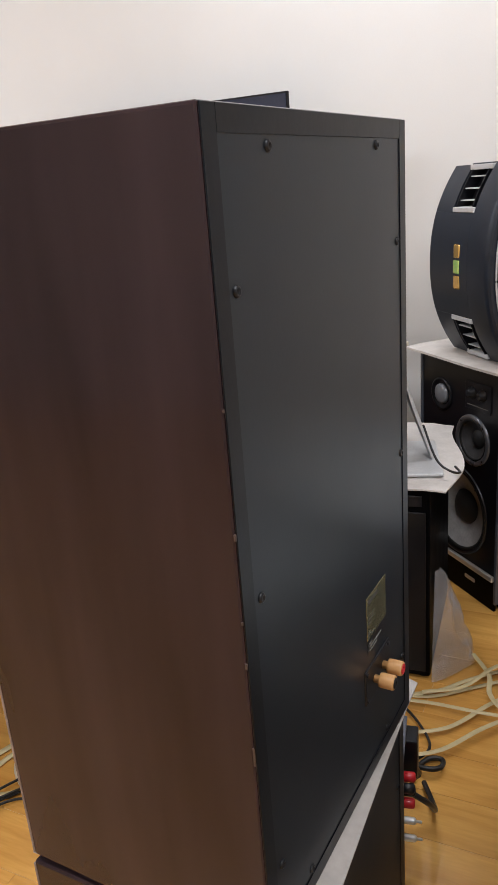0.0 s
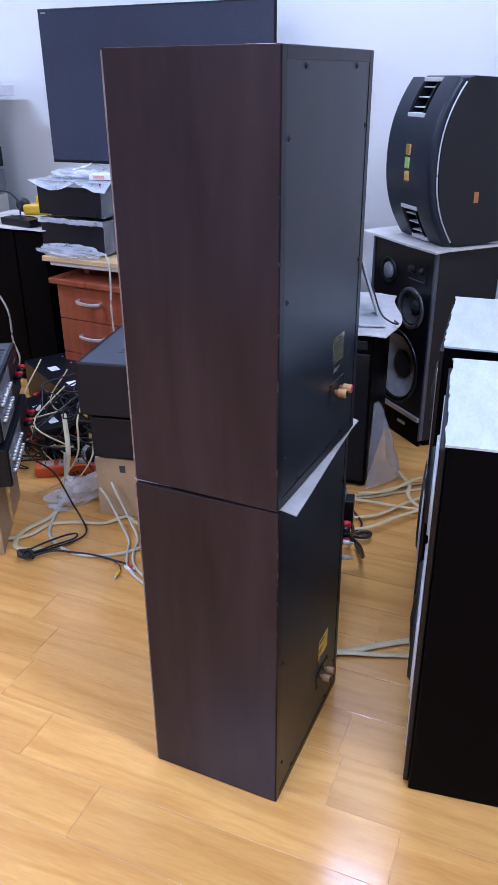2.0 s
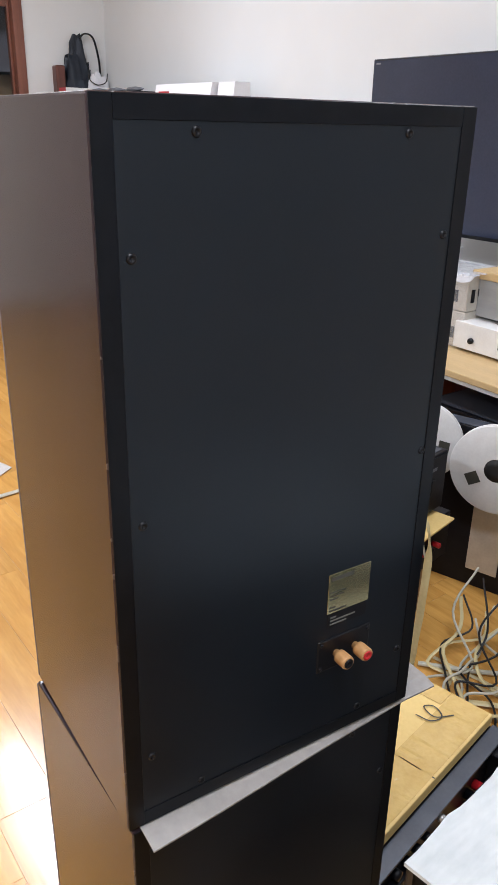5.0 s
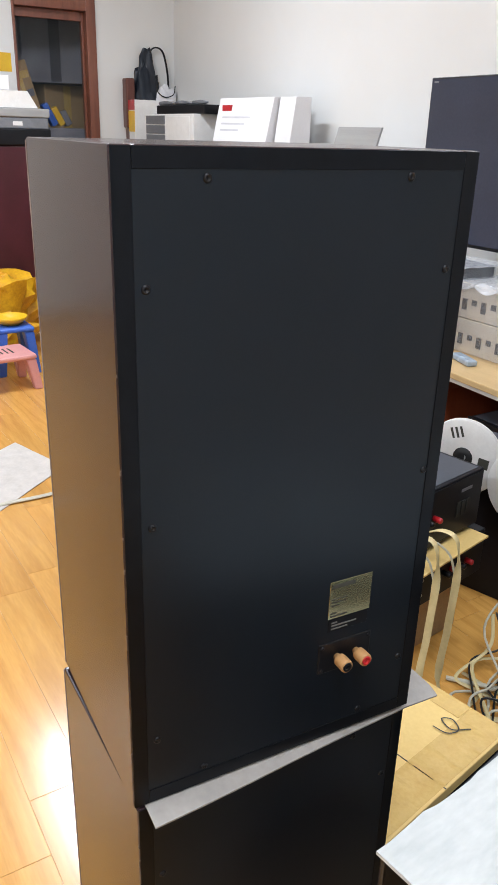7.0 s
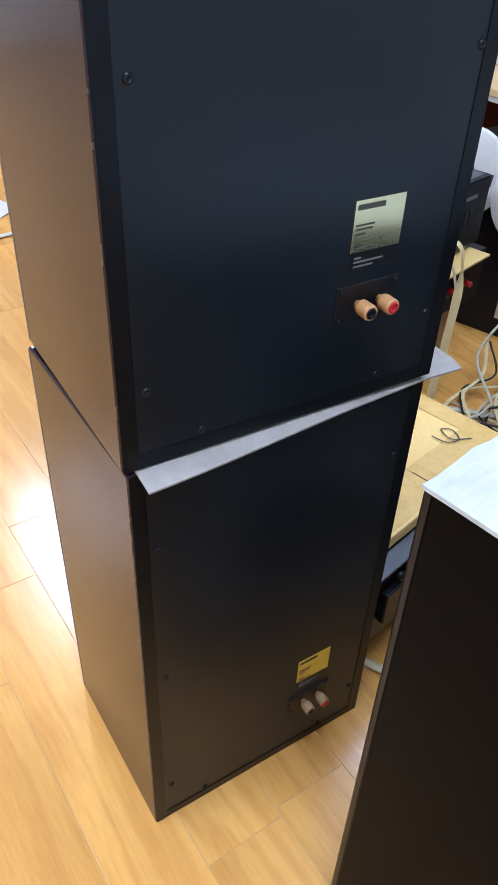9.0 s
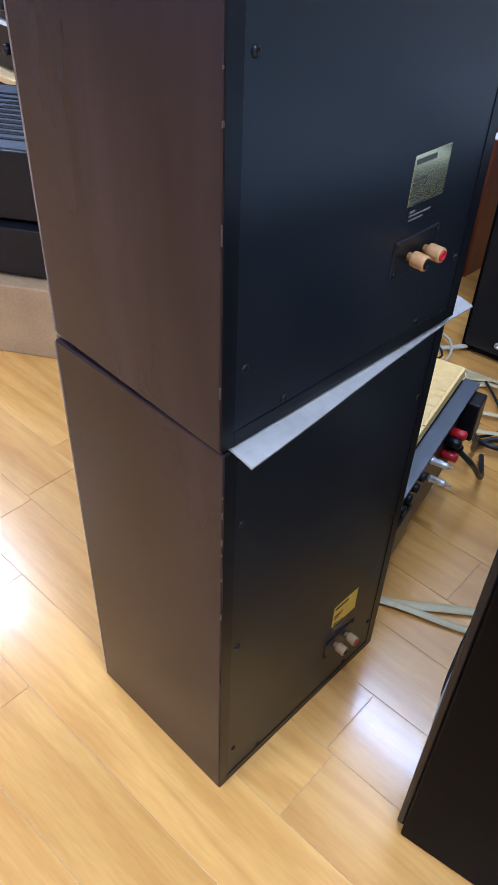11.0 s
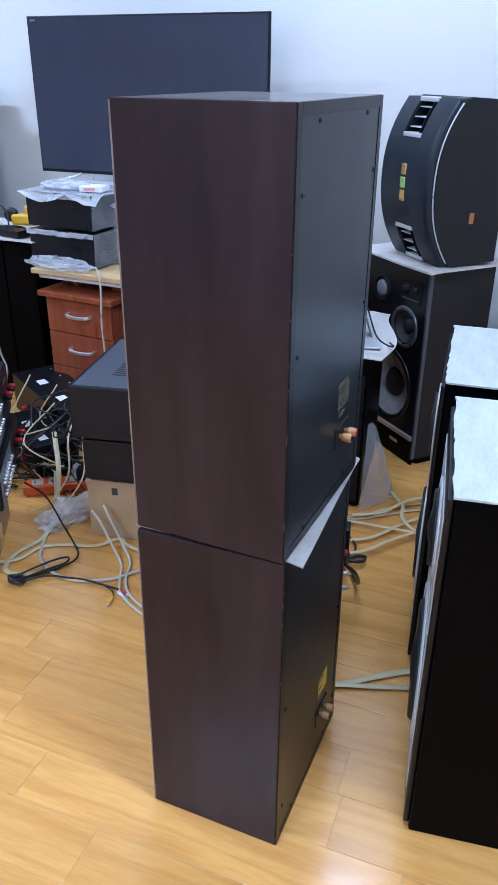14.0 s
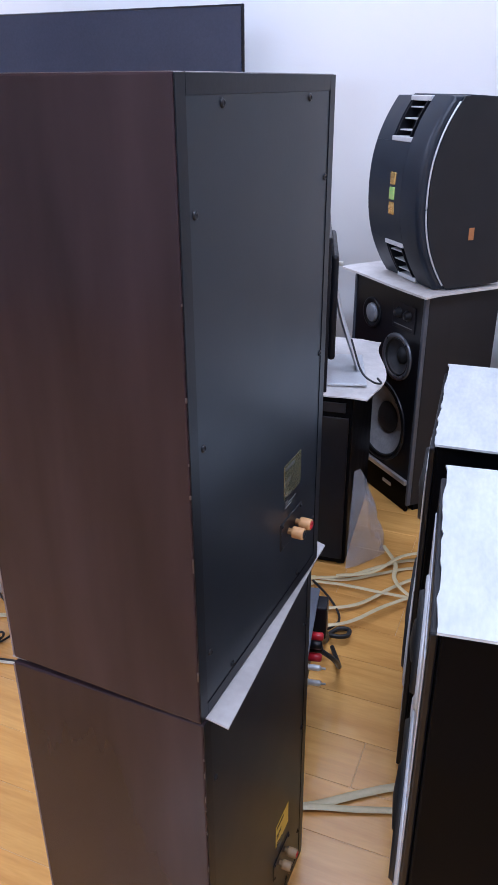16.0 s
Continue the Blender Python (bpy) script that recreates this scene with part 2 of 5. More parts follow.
# ---- mesh helpers ----
def part(name, bm, material, parent=None, label=""):
    for e in bm.edges:
        if len(bm.faces) < 2000 and len(e.link_faces) == 2 and e.calc_face_angle(0) > 0.7:
            e.smooth = False
    me = bpy.data.meshes.new(name)
    bm.to_mesh(me)
    bm.free()
    me.materials.append(material)
    ob = new(name, me)
    if parent is not None:
        ob.parent = parent
    if label:
        ob["label"] = label
    return ob


def thing(name, m, label, category, group="", kind=""):
    ob = new(name)
    ob.empty_display_size = 0.05
    ob.matrix_world = m
    return tagged(ob, label, category, group, kind)


def box(x0, x1, y0, y1, z0, z1, bev=0.002, seg=2, bm=None):
    bm = bm or bmesh.new()
    r = bmesh.ops.create_cube(bm, size=1)
    vs = r["verts"]
    for v in vs:
        v.co = Vector(((x0 + x1) / 2 + v.co.x * (x1 - x0), (y0 + y1) / 2 + v.co.y * (y1 - y0), (z0 + z1) / 2 + v.co.z * (z1 - z0)))
    if bev:
        es = list({e for v in vs for e in v.link_edges})
        bmesh.ops.bevel(bm, geom=es, offset=bev, segments=seg, affect="EDGES", profile=0.5)
    return bm


def lathe(profile, axis="z", at=(0, 0, 0), n=32, bm=None, caps=True):
    """A turned shape: profile is a list of (radius, height) along the axis."""
    bm = bm or bmesh.new()
    rings = []
    for r, h in profile:
        ring = []
        for i in range(n):
            a = 2 * math.pi * i / n
            c, s = r * math.cos(a), r * math.sin(a)
            p = {"z": (c, s, h), "x": (h, c, s), "y": (s, h, c)}[axis]
            ring.append(bm.verts.new(Vector(p) + Vector(at)))
        rings.append(ring)
    for a, b in zip(rings, rings[1:]):
        for i in range(n):
            f = bm.faces.new((a[i], a[(i + 1) % n], b[(i + 1) % n], b[i]))
            f.smooth = True
    for ring, flip in ((rings[0], True), (rings[-1], False)):
        if caps and profile[0 if flip else -1][0] > 1e-5:
            bm.faces.new(ring[::-1] if flip else ring)
    return bm


def smooth_line(pts, step=6):
    """A Catmull-Rom line through the points."""
    p = [Vector(q) for q in pts]
    p = [2 * p[0] - p[1]] + p + [2 * p[-1] - p[-2]]
    out = []
    for i in range(1, len(p) - 2):
        for k in range(step):
            t = k / step
            out.append(0.5 * ((2 * p[i]) + (p[i + 1] - p[i - 1]) * t + (2 * p[i - 1] - 5 * p[i] + 4 * p[i + 1] - p[i + 2]) * t * t
                              + (3 * p[i] - p[i - 1] - 3 * p[i + 1] + p[i + 2]) * t ** 3))
    out.append(p[-2])
    return out


def tube(pts, w, h=None, n=8, step=6, bm=None):
    """A cable along the points, w wide and h high."""
    h = h or w
    bm = bm or bmesh.new()
    line = smooth_line(pts, step)
    rings = []
    for i, q in enumerate(line):
        d = (line[min(i + 1, len(line) - 1)] - line[max(i - 1, 0)]).normalized()
        side = d.cross(Vector((0, 0, 1)))
        side = side.normalized() if side.length > 0.05 else Vector((1, 0, 0))
        up = side.cross(d).normalized()
        rings.append([bm.verts.new(q + side * (w / 2 * math.cos(2 * math.pi * k / n)) + up * (h / 2 * math.sin(2 * math.pi * k / n))) for k in range(n)])
    for a, b in zip(rings, rings[1:]):
        for k in range(n):
            f = bm.faces.new((a[k], a[(k + 1) % n], b[(k + 1) % n], b[k]))
            f.smooth = True
    bm.faces.new(rings[0][::-1])
    bm.faces.new(rings[-1])
    bmesh.ops.recalc_face_normals(bm, faces=bm.faces)
    return bm


def prism(outline, x0, x1, bm=None):
    """An outline of (y, z) pairs drawn out from x0 to x1."""
    bm = bm or bmesh.new()
    a = [bm.verts.new((x0, y, z)) for y, z in outline]
    b = [bm.verts.new((x1, y, z)) for y, z in outline]
    n = len(outline)
    for i in range(n):
        bm.faces.new((a[i], a[(i + 1) % n], b[(i + 1) % n], b[i]))
    bm.faces.new(a[::-1])
    bm.faces.new(b)
    bmesh.ops.recalc_face_normals(bm, faces=bm.faces)
    return bm


def crumpled(sx, sy, sz, seed, n=14, rough=0.35):
    """A crushed bag or heap, flat below."""
    bm = bmesh.new()
    bmesh.ops.create_icosphere(bm, subdivisions=4, radius=1)
    for v in bm.verts:
        d = v.co.normalized()
        k = 1 + rough * (noise.noise(d * 2.1 + Vector((seed, 0, 0))) + 0.5 * abs(noise.noise(d * 5.3 + Vector((0, seed, 0)))) + 0.25 * noise.noise(d * 11 + Vector((0, 0, seed))))
        v.co = Vector((d.x * sx * k, d.y * sy * k, max(0.0, d.z * 0.62 + 0.38) * sz * k))
    bmesh.ops.remove_doubles(bm, verts=bm.verts, dist=0.0005)
    for f in bm.faces:
        f.smooth = True
    return bm


def sheet(nx, ny, place, thick):
    """A thin sheet: place(u, v) gives each point, u and v from 0 to 1."""
    bm = bmesh.new()
    top = [[bm.verts.new(Vector(place(i / nx, j / ny)) + Vector((0, 0, thick))) for j in range(ny + 1)] for i in range(nx + 1)]
    low = [[bm.verts.new(place(i / nx, j / ny)) for j in range(ny + 1)] for i in range(nx + 1)]
    for i in range(nx):
        for j in range(ny):
            bm.faces.new((top[i][j], top[i + 1][j], top[i + 1][j + 1], top[i][j + 1]))
            bm.faces.new((low[i][j + 1], low[i + 1][j + 1], low[i + 1][j], low[i][j]))
    rim = [(i, 0) for i in range(nx)] + [(nx, j) for j in range(ny)] + [(i, ny) for i in range(nx, 0, -1)] + [(0, j) for j in range(ny, 0, -1)]
    for (a, b), (c, d) in zip(rim, rim[1:] + rim[:1]):
        bm.faces.new((low[a][b], low[c][d], top[c][d], top[a][b]))
    bmesh.ops.recalc_face_normals(bm, faces=bm.faces)
    return bm


# ---- the room ----
X0, X1, Y0, Y1 = -5.48, 1.9, -3.4, 2.35


def setting(name, bm, material, label, category):
    return tagged(part(name, bm, material), label, category, kind="structure")


floor = setting("floor", box(X0 - 0.2, X1 + 0.2, Y0 - 0.2, Y1 + 0.2, -0.12, -0.0011, 0), M_JOINT, "glossy oak laminate floor of narrow planks", "floor")
setting("ceiling", box(X0 - 0.2, X1 + 0.2, Y0 - 0.2, Y1 + 0.2, CEIL, CEIL + 0.12, 0), M_CEIL, "plain white painted ceiling", "ceiling")
setting("wall_north", box(X0 - 0.2, X1 + 0.2, Y1, Y1 + 0.15, -0.0105, CEIL, 0), M_WALL, "plain white painted plaster wall", "wall")
setting("wall_south", box(X0 - 0.2, X1 + 0.2, Y0 - 0.15, Y0, -0.0105, CEIL, 0), M_WALL, "plain white painted plaster wall", "wall")
setting("wall_east", box(X1, X1 + 0.15, Y0, Y1, -0.0105, CEIL, 0), M_WALL, "plain white painted plaster wall", "wall")
DY0, DY1, DZ = 1.14, 1.68, 2.17
west = box(X0 - 0.15, X0, Y0, DY0, -0.0105, CEIL, 0)
box(X0 - 0.15, X0, DY1, Y1, -0.0105, CEIL, 0, bm=west)
box(X0 - 0.15, X0, DY0, DY1, DZ, CEIL, 0, bm=west)
setting("wall_west", west, M_WALL, "white painted wall with a glazed door opening", "wall")

door = thing("door_1", pose(X0, 0, 0), "red-brown wooden door frame with dark glass", "door", kind="structure")
for a, b in ((DY0 - 0.002, DY0 + 0.015), (DY1 - 0.02, DY1 + 0.05)):
    part("jamb", box(-0.16, 0.02, a, b, 0, DZ + 0.05, 0.004), M_DOORW, door)
part("head", box(-0.16, 0.02, DY0 + 0.015, DY1 - 0.02, DZ - 0.03, DZ + 0.05, 0.004), M_DOORW, door)
leaf = box(-0.09, -0.05, DY0 + 0.0155, DY0 + 0.026, 0, DZ - 0.03, 0.003)
box(-0.09, -0.05, DY1 - 0.038, DY1 - 0.0205, 0, DZ - 0.03, 0.003, bm=leaf)
box(-0.09, -0.05, DY0 + 0.026, DY1 - 0.038, 0, 0.2, 0.003, bm=leaf)
box(-0.09, -0.05, DY0 + 0.026, DY1 - 0.038, DZ - 0.09, DZ - 0.03, 0.003, bm=leaf)
part("leaf_frame", leaf, M_DOORW, door)
gl = part("glass", box(-0.073, -0.067, DY0 + 0.026, DY1 - 0.038, 0.2, DZ - 0.09, 0), M_GLASS, door)
gl.visible_shadow = False
store = box(X0 - 2.0, X0 - 0.15, -0.3, -0.2, -0.0105, CEIL, 0)
box(X0 - 2.0, X0 - 0.15, 2.36, 2.46, -0.0105, CEIL, 0, bm=store)
box(X0 - 2.1, X0 - 2.0, -0.3, 2.46, -0.0105, CEIL, 0, bm=store)
box(X0 - 2.1, X0 - 0.2, -0.3, 2.46, CEIL, CEIL + 0.1, 0, bm=store)
box(X0 - 2.1, X0 - 0.2, -0.3, 2.46, -0.12, -0.0105, 0, bm=store)
setting("storeroom_wall", store, M_STORE, "unlit storeroom walls behind the glass door", "wall")

# a fitting for each unseen batten, the added ones too
for place, tilt, watts in TUBES:
    fx = thing("unseen_ceiling_light", pose(*place, -tilt), "unseen white batten light with a glowing tube", "light", group="batten lights")
    part("housing", box(-0.62, 0.62, -0.05, 0.05, -0.05, 0, 0.004), M_WHITEP, fx)
    part("tube", lathe([(0.013, -0.6), (0.013, 0.6)], axis="x", at=(0, 0, -0.067), n=16), M_LAMPW, fx)


# ---- the stacked loudspeakers ----
SD, SW, SH = 0.275, 0.378, 0.680


def bars(parent, rows, x, material):
    """Printed lines: (y0, y1, z, height)."""
    for y0, y1, z, h in rows:
        part("print_line", box(x, x + 0.0004, y0, y1, z - h / 2, z + h / 2, 0), material, parent)


def bookshelf_speaker(m, label, foil, post, ink_rows):
    t = thing("bookshelf_speaker", m, label, "loudspeaker", group="stacked loudspeakers")
    # cabinet shell: two sides, top, bottom and the front board
    part("side", box(-SD, -0.001, 0, 0.02, 0, SH, 0.0025), M_BROWN, t)
    part("side", box(-SD, -0.001, SW - 0.02, SW, 0, SH, 0.0025), M_BROWN, t)
    part("top", box(-SD, -0.001, 0.0202, SW - 0.0202, SH - 0.02, SH, 0.002), M_BROWN, t)
    part("bottom", box(-SD, -0.001, 0.0202, SW - 0.0202, 0, 0.02, 0.002), M_BROWN, t)
    # pale strip paints the highlight that runs along the worn front edge
    part("front_edge", box(-SD - 0.0012, -SD + 0.0015, -0.0006, 0.0022, 0.003, SH - 0.003, 0.0006, 1), M_FRONTEDGE, t, "rubbed front edge with its highlight painted pale")
    part("front_baffle", box(-SD - 0.004, -SD + 0.016, 0.004, SW - 0.004, 0.004, SH - 0.004, 0.006, 3), M_BLACK, t)
    rim = box(-0.0012, 0, 0.0008, 0.018, 0.0008, SH - 0.0008, 0.0004, 1)
    box(-0.0012, 0, SW - 0.018, SW - 0.0008, 0.0008, SH - 0.0008, 0.0004, 1, bm=rim)
    box(-0.0012, 0, 0.018, SW - 0.018, SH - 0.018, SH - 0.0008, 0.0004, 1, bm=rim)
    box(-0.0012, 0, 0.018, SW - 0.018, 0.0008, 0.018, 0.0004, 1, bm=rim)
    part("back_rim", rim, M_RIM, t, "dark painted cabinet edge")
    part("back_panel", box(-0.02, -0.0010, 0.018, SW - 0.018, 0.018, SH - 0.018, 0), M_BACK, t, "matte black painted back board")
    rnd = random.Random(len(label))
    z = 0.02
    while z < SH - 0.03:
        h = rnd.uniform(0.002, 0.03) * rnd.random() + 0.002
        if rnd.random() < 0.5:
            part("worn_edge", box(-0.0022, -0.0004, -0.0006, 0.0012 * rnd.random() + 0.0004, z, z + h, 0.0003, 1), M_EDGE, t, "scuffed bare veneer edge")
        z += h + rnd.uniform(0.01, 0.07)
    for y, z in ((0.084, SH - 0.025), (0.296, SH - 0.024), (0.028, SH - 0.113), (0.352, SH - 0.113), (0.029, SH - 0.338), (0.356, SH - 0.338),
                 (0.029, 0.085), (0.352, 0.085), (0.084, 0.024), (0.296, 0.024)):
        s = lathe([(0.0044, -0.0035), (0.0044, -0.0008), (0.0036, 0.0006), (0.0022, 0.0012), (0.0018, 0.0002), (0.0002, -0.0002)], axis="x", at=(0, y, z), n=16)
        part("screw", s, M_BLACKP, t, "black domed screw")
    y0, z0 = 0.240, 0.1735
    plate = part("name_plate", box(-0.0009, -0.0004, y0, y0 + 0.058, z0, z0 + 0.050, 0.0002, 1), foil, t, "metallic foil rating label")
    bars(plate, [(y0 + 0.003, y0 + 0.034, z0 + 0.0435, 0.0050), (y0 + 0.003, y0 + 0.024, z0 + 0.0265, 0.0016), (y0 + 0.003, y0 + 0.022, z0 + 0.0225, 0.0018),
                 (y0 + 0.003, y0 + 0.014, z0 + 0.018, 0.0016), (y0 + 0.003, y0 + 0.011, z0 + 0.0075, 0.0016), (y0 + 0.003, y0 + 0.026, z0 + 0.0035, 0.0018)], -0.0004, M_INK)
    tag = part("warning_label", box(-0.0009, -0.0005, y0 + 0.001, y0 + 0.056, z0 - 0.018, z0 - 0.001, 0.0002, 1), M_BLACKP, t, "black caution label")
    bars(tag, [(y0 + 0.005, y0 + 0.013, z0 - 0.006, 0.002), (y0 + 0.005, y0 + 0.040, z0 - 0.010, 0.0018), (y0 + 0.005, y0 + 0.028, z0 - 0.0145, 0.0018)], -0.0005, M_LITE)
    zt = 0.122
    part("terminal_plate", box(-0.0025, 0.0008, 0.230, 0.304, zt - 0.023, zt + 0.019, 0.0015), M_BLACKP, t, "black plastic terminal plate")
    for y in (0.2345, 0.2995):
        for z in (zt - 0.018, zt + 0.014):
            part("plate_screw", lathe([(0.0026, 0.0008), (0.0024, 0.0018), (0.0004, 0.0022)], axis="x", at=(0, y, z), n=10), M_BLACKM, t)
    for y, c in ((0.2555, M_BLACKP), (0.2825, M_RED)):
        p = part("binding_post", lathe([(0.0045, 0.0008), (0.0045, 0.006), (0.0078, 0.007), (0.0082, 0.010), (0.0082, 0.0215), (0.0076, 0.0232), (0.0058, 0.0233)],
                                       axis="x", at=(0, y, zt - 0.003), n=28), post, t, "ribbed tan binding post")
        part("cap", lathe([(0.0060, 0.0234), (0.0056, 0.0244), (0.0026, 0.0242), (0.0022, 0.0224), (0.0002, 0.0222)], axis="x", at=(0, y, zt - 0.003), n=24), c, p)
    return t


bookshelf_speaker(pose(0.001, 0.004, 0, 0, 0, 1.6), "dark walnut loudspeaker with black back standing on floor", M_YELLOW, M_TANP, 0)
bookshelf_speaker(pose(0, 0, SH + 0.0045, 0, 0, 0), "dark walnut loudspeaker stacked on another, black back", M_BRASS, M_TAN, 0)


def foam_place(u, v):
    x = -0.281 + u * 0.303
    y = 0.003 + 0.011 * u + v * (0.435 - 0.011 * u)
    over = max(0.0, x)
    if u > 0.6:
        x += 0.006 * (1 - v) * (u - 0.6) / 0.4 - 0.030 * v * (u - 0.6) / 0.4
    return (x, y, SH + 0.0010 - over * 0.22 - max(0, y - 0.378) * 0.12 + 0.0008 * math.sin(9 * v + 3 * u))


tagged(part("foam_sheet", sheet(24, 30, foam_place, 0.0022), M_FOAMSHADE), "thin white foam sheet between the stacked loudspeakers, coloured as shaded", "foam sheet")


# ---- right-hand pair of loudspeakers, seen from the side ----
def tall_speaker(m, label):
    """Front towards -x, width along y."""
    w, d, h = 0.42, 0.36, 0.785
    t = thing("floor_speaker", m, label, "loudspeaker", group="pair of black loudspeakers")
    part("cabinet", box(0, d, 0, w, 0, h, 0.004), M_BLACK, t)
    part("front_baffle", box(-0.012, -0.0005, 0.01, w - 0.01, 0.01, h - 0.01, 0.003), M_BLACKP, t)
    for y, z, r in ((0.21, 0.27, 0.165), (0.21, 0.60, 0.10)):
        part("driver_ring", lathe([(r * 0.8, -0.0145), (r * 0.82, -0.019), (r * 0.98, -0.019), (r, -0.016), (r, -0.012)], axis="x", at=(0, y, z), n=40, caps=False), M_MATSIL, t, "silver driver frame")
        part("driver_dome", lathe([(r * 0.8, -0.0145), (r * 0.74, -0.027), (r * 0.6, -0.024), (r * 0.4, -0.020), (r * 0.3, -0.030), (0.001, -0.034)], axis="x", at=(0, y, z), n=40), M_RUBBER, t)
    part("trim_plate", box(-0.0145, -0.0122, 0.03, w - 0.03, 0.085, 0.455, 0.001), M_MATSIL, t, "pressed silver woofer trim")
    part("trim_plate", box(-0.0145, -0.0122, 0.03, w - 0.03, 0.48, 0.72, 0.001), M_MATSIL, t, "pressed silver tweeter trim")
    return t


def ragged_sheet(w, d, seed, over=0.006):
    def at(u, v):
        x = -over + u * (d + 2 * over)
        y = -over + v * (w + 2 * over)
        if u < 0.08:
            x += 0.005 * noise.noise(Vector((seed, v * 6, 0))) + 0.004 * noise.noise(Vector((seed, v * 21, 3)))
        return (x, y, 0.0006 + 0.0008 * (1 + noise.noise(Vector((u * 3 + seed, v * 3, 0)))))
    return sheet(22, 26, at, 0.004)


for m, lab in ((pose(0.232, 0.152, 0, 0, 0, 10.5), "black vinyl loudspeaker with white foam sheet on top"),
               (pose(0.116, 0.645, 0, 0, 0, 8.4), "black vinyl loudspeaker standing behind its twin")):
    tall_speaker(m, lab)
    fo = part("foam_sheet", ragged_sheet(0.42, 0.36, m.translation.y), M_FOAMG)
    fo.matrix_world = m @ pose(0, 0, 0.785)
    tagged(fo, "white foam sheet with ragged edge on a loudspeaker", "foam sheet", group="foam sheets on loudspeakers")


# ---- three-way loudspeaker in the corner, with the curved one on it ----
def holed_plate(x0, x1, z0, z1, cx, cz, r, y, bm, n=48):
    """A flat board at depth y with one round hole."""
    angles = sorted([2 * math.pi * k / n for k in range(n)] + [math.atan2(b - cz, a - cx) % (2 * math.pi) for a in (x0, x1) for b in (z0, z1)])
    inner, outer = [], []
    for a in angles:
        c, d = math.cos(a), math.sin(a)
        reach = min([((x1 if c > 0 else x0) - cx) / c if abs(c) > 1e-9 else 9, ((z1 if d > 0 else z0) - cz) / d if abs(d) > 1e-9 else 9])
        inner.append(bm.verts.new((cx + r * c, y, cz + r * d)))
        outer.append(bm.verts.new((cx + reach * c, y, cz + reach * d)))
    for k in range(len(angles)):
        q = (k + 1) % len(angles)
        bm.faces.new((inner[k], inner[q], outer[q], outer[k]))


def cone(parent, x, z, r, ring, depth, cone_mat, cap=0.34, face=0.80):
    """A driver set into the baffle: ring, surround, ridged cone and domed cap."""
    at = (x, 0, z)
    g = part("driver", lathe([(r, 0.0035), (r, -0.004), (r * 0.97, -0.006), (r * (face + 0.04), -0.006), (r * face, -0.002), (r * face, 0.006)], axis="y", at=at, n=48, caps=False), ring, parent, "ringed driver frame")
    part("surround", lathe([(r * face, 0.002), (r * (face - 0.04), -0.004), (r * (face - 0.08), 0.003)], axis="y", at=at, n=48, caps=False), M_RUBBER, g)
    lo, hi = cap * 0.9, face - 0.08
    cr = [(r * (hi + (lo - hi) * k / 12), 0.003 + depth * k / 12 + (0.0012 if k % 2 else 0)) for k in range(13)]
    part("cone", lathe(cr, axis="y", at=at, n=48, caps=False), cone_mat, g)
    part("dust_cap", lathe([(r * cap, depth * 0.96), (r * cap * 0.86, depth * 0.72), (r * cap * 0.5, depth * 0.52), (0.001, depth * 0.46)], axis="y", at=at, n=36, caps=False), M_RUBBER, g)
    for k in range(4):
        a = math.pi / 4 + k * math.pi / 2
        part("screw", lathe([(0.004, -0.0062), (0.003, -0.008), (0.0005, -0.0082)], axis="y", at=(x + r * 0.92 * math.cos(a), 0, z + r * 0.92 * math.sin(a)), n=10), M_BLACKM, g)


big = thing("three_way_speaker", pose(-0.309, 1.858, 0, 0, 0, -40), "large black three-way loudspeaker with grey trim, in the corner", "loudspeaker")
BW, BD, BH = 0.405, 0.285, 0.765
part("cabinet", box(-BW / 2, BW / 2, 0.10, BD, 0.03, BH, 0), M_GREYCAB, big)
for x0, x1, z0, z1 in ((-BW / 2, -BW / 2 + 0.015, 0.03, BH), (BW / 2 - 0.015, BW / 2, 0.03, BH), (-BW / 2 + 0.0152, BW / 2 - 0.0152, BH - 0.015, BH), (-BW / 2 + 0.0152, BW / 2 - 0.0152, 0.03, 0.12)):
    part("cabinet_board", box(x0, x1, 0.012, 0.0998, z0, z1, 0), M_GREYCAB, big)
fr = box(-BW / 2, -BW / 2 + 0.011, -0.004, 0.0115, 0.03, BH, 0.002)
box(BW / 2 - 0.011, BW / 2, -0.004, 0.0115, 0.03, BH, 0.002, bm=fr)
box(-BW / 2 + 0.0112, BW / 2 - 0.0112, -0.004, 0.0115, BH - 0.011, BH, 0.002, bm=fr)
part("front_frame", fr, M_SLATE, big, "grey cabinet edge trim")
L, R = -BW / 2 + 0.0115, BW / 2 - 0.0115
baf = bmesh.new()
holed_plate(L, R, 0.125, 0.440, 0.0, 0.281, 0.142, 0.001, baf)
holed_plate(L, R, 0.440, 0.596, 0.072, 0.532, 0.060, 0.001, baf)
holed_plate(L, R, 0.596, BH - 0.0115, -0.086, 0.644, 0.030, 0.001, baf)
part("front_baffle", baf, M_BLACKP, big)
part("chrome_strip", box(L + 0.001, R - 0.001, -0.012, 0.0005, 0.105, 0.123, 0.003), M_SILVER, big, "bright chrome strip")
part("plinth", box(L + 0.001, R - 0.001, 0.001, 0.0118, 0.0, 0.104, 0.003), M_BLACK, big)
part("base", box(-BW / 2 + 0.01, BW / 2 - 0.01, 0.03, BD - 0.02, 0.0, 0.0295, 0.003), M_BLACK, big)
part("badge", box(0.048, 0.098, -0.003, 0.0005, 0.058, 0.071, 0.002), M_SILVER, big, "small silver badge")
cone(big, 0.072, 0.532, 0.080, M_DRING, 0.022, M_CONED, cap=0.36)
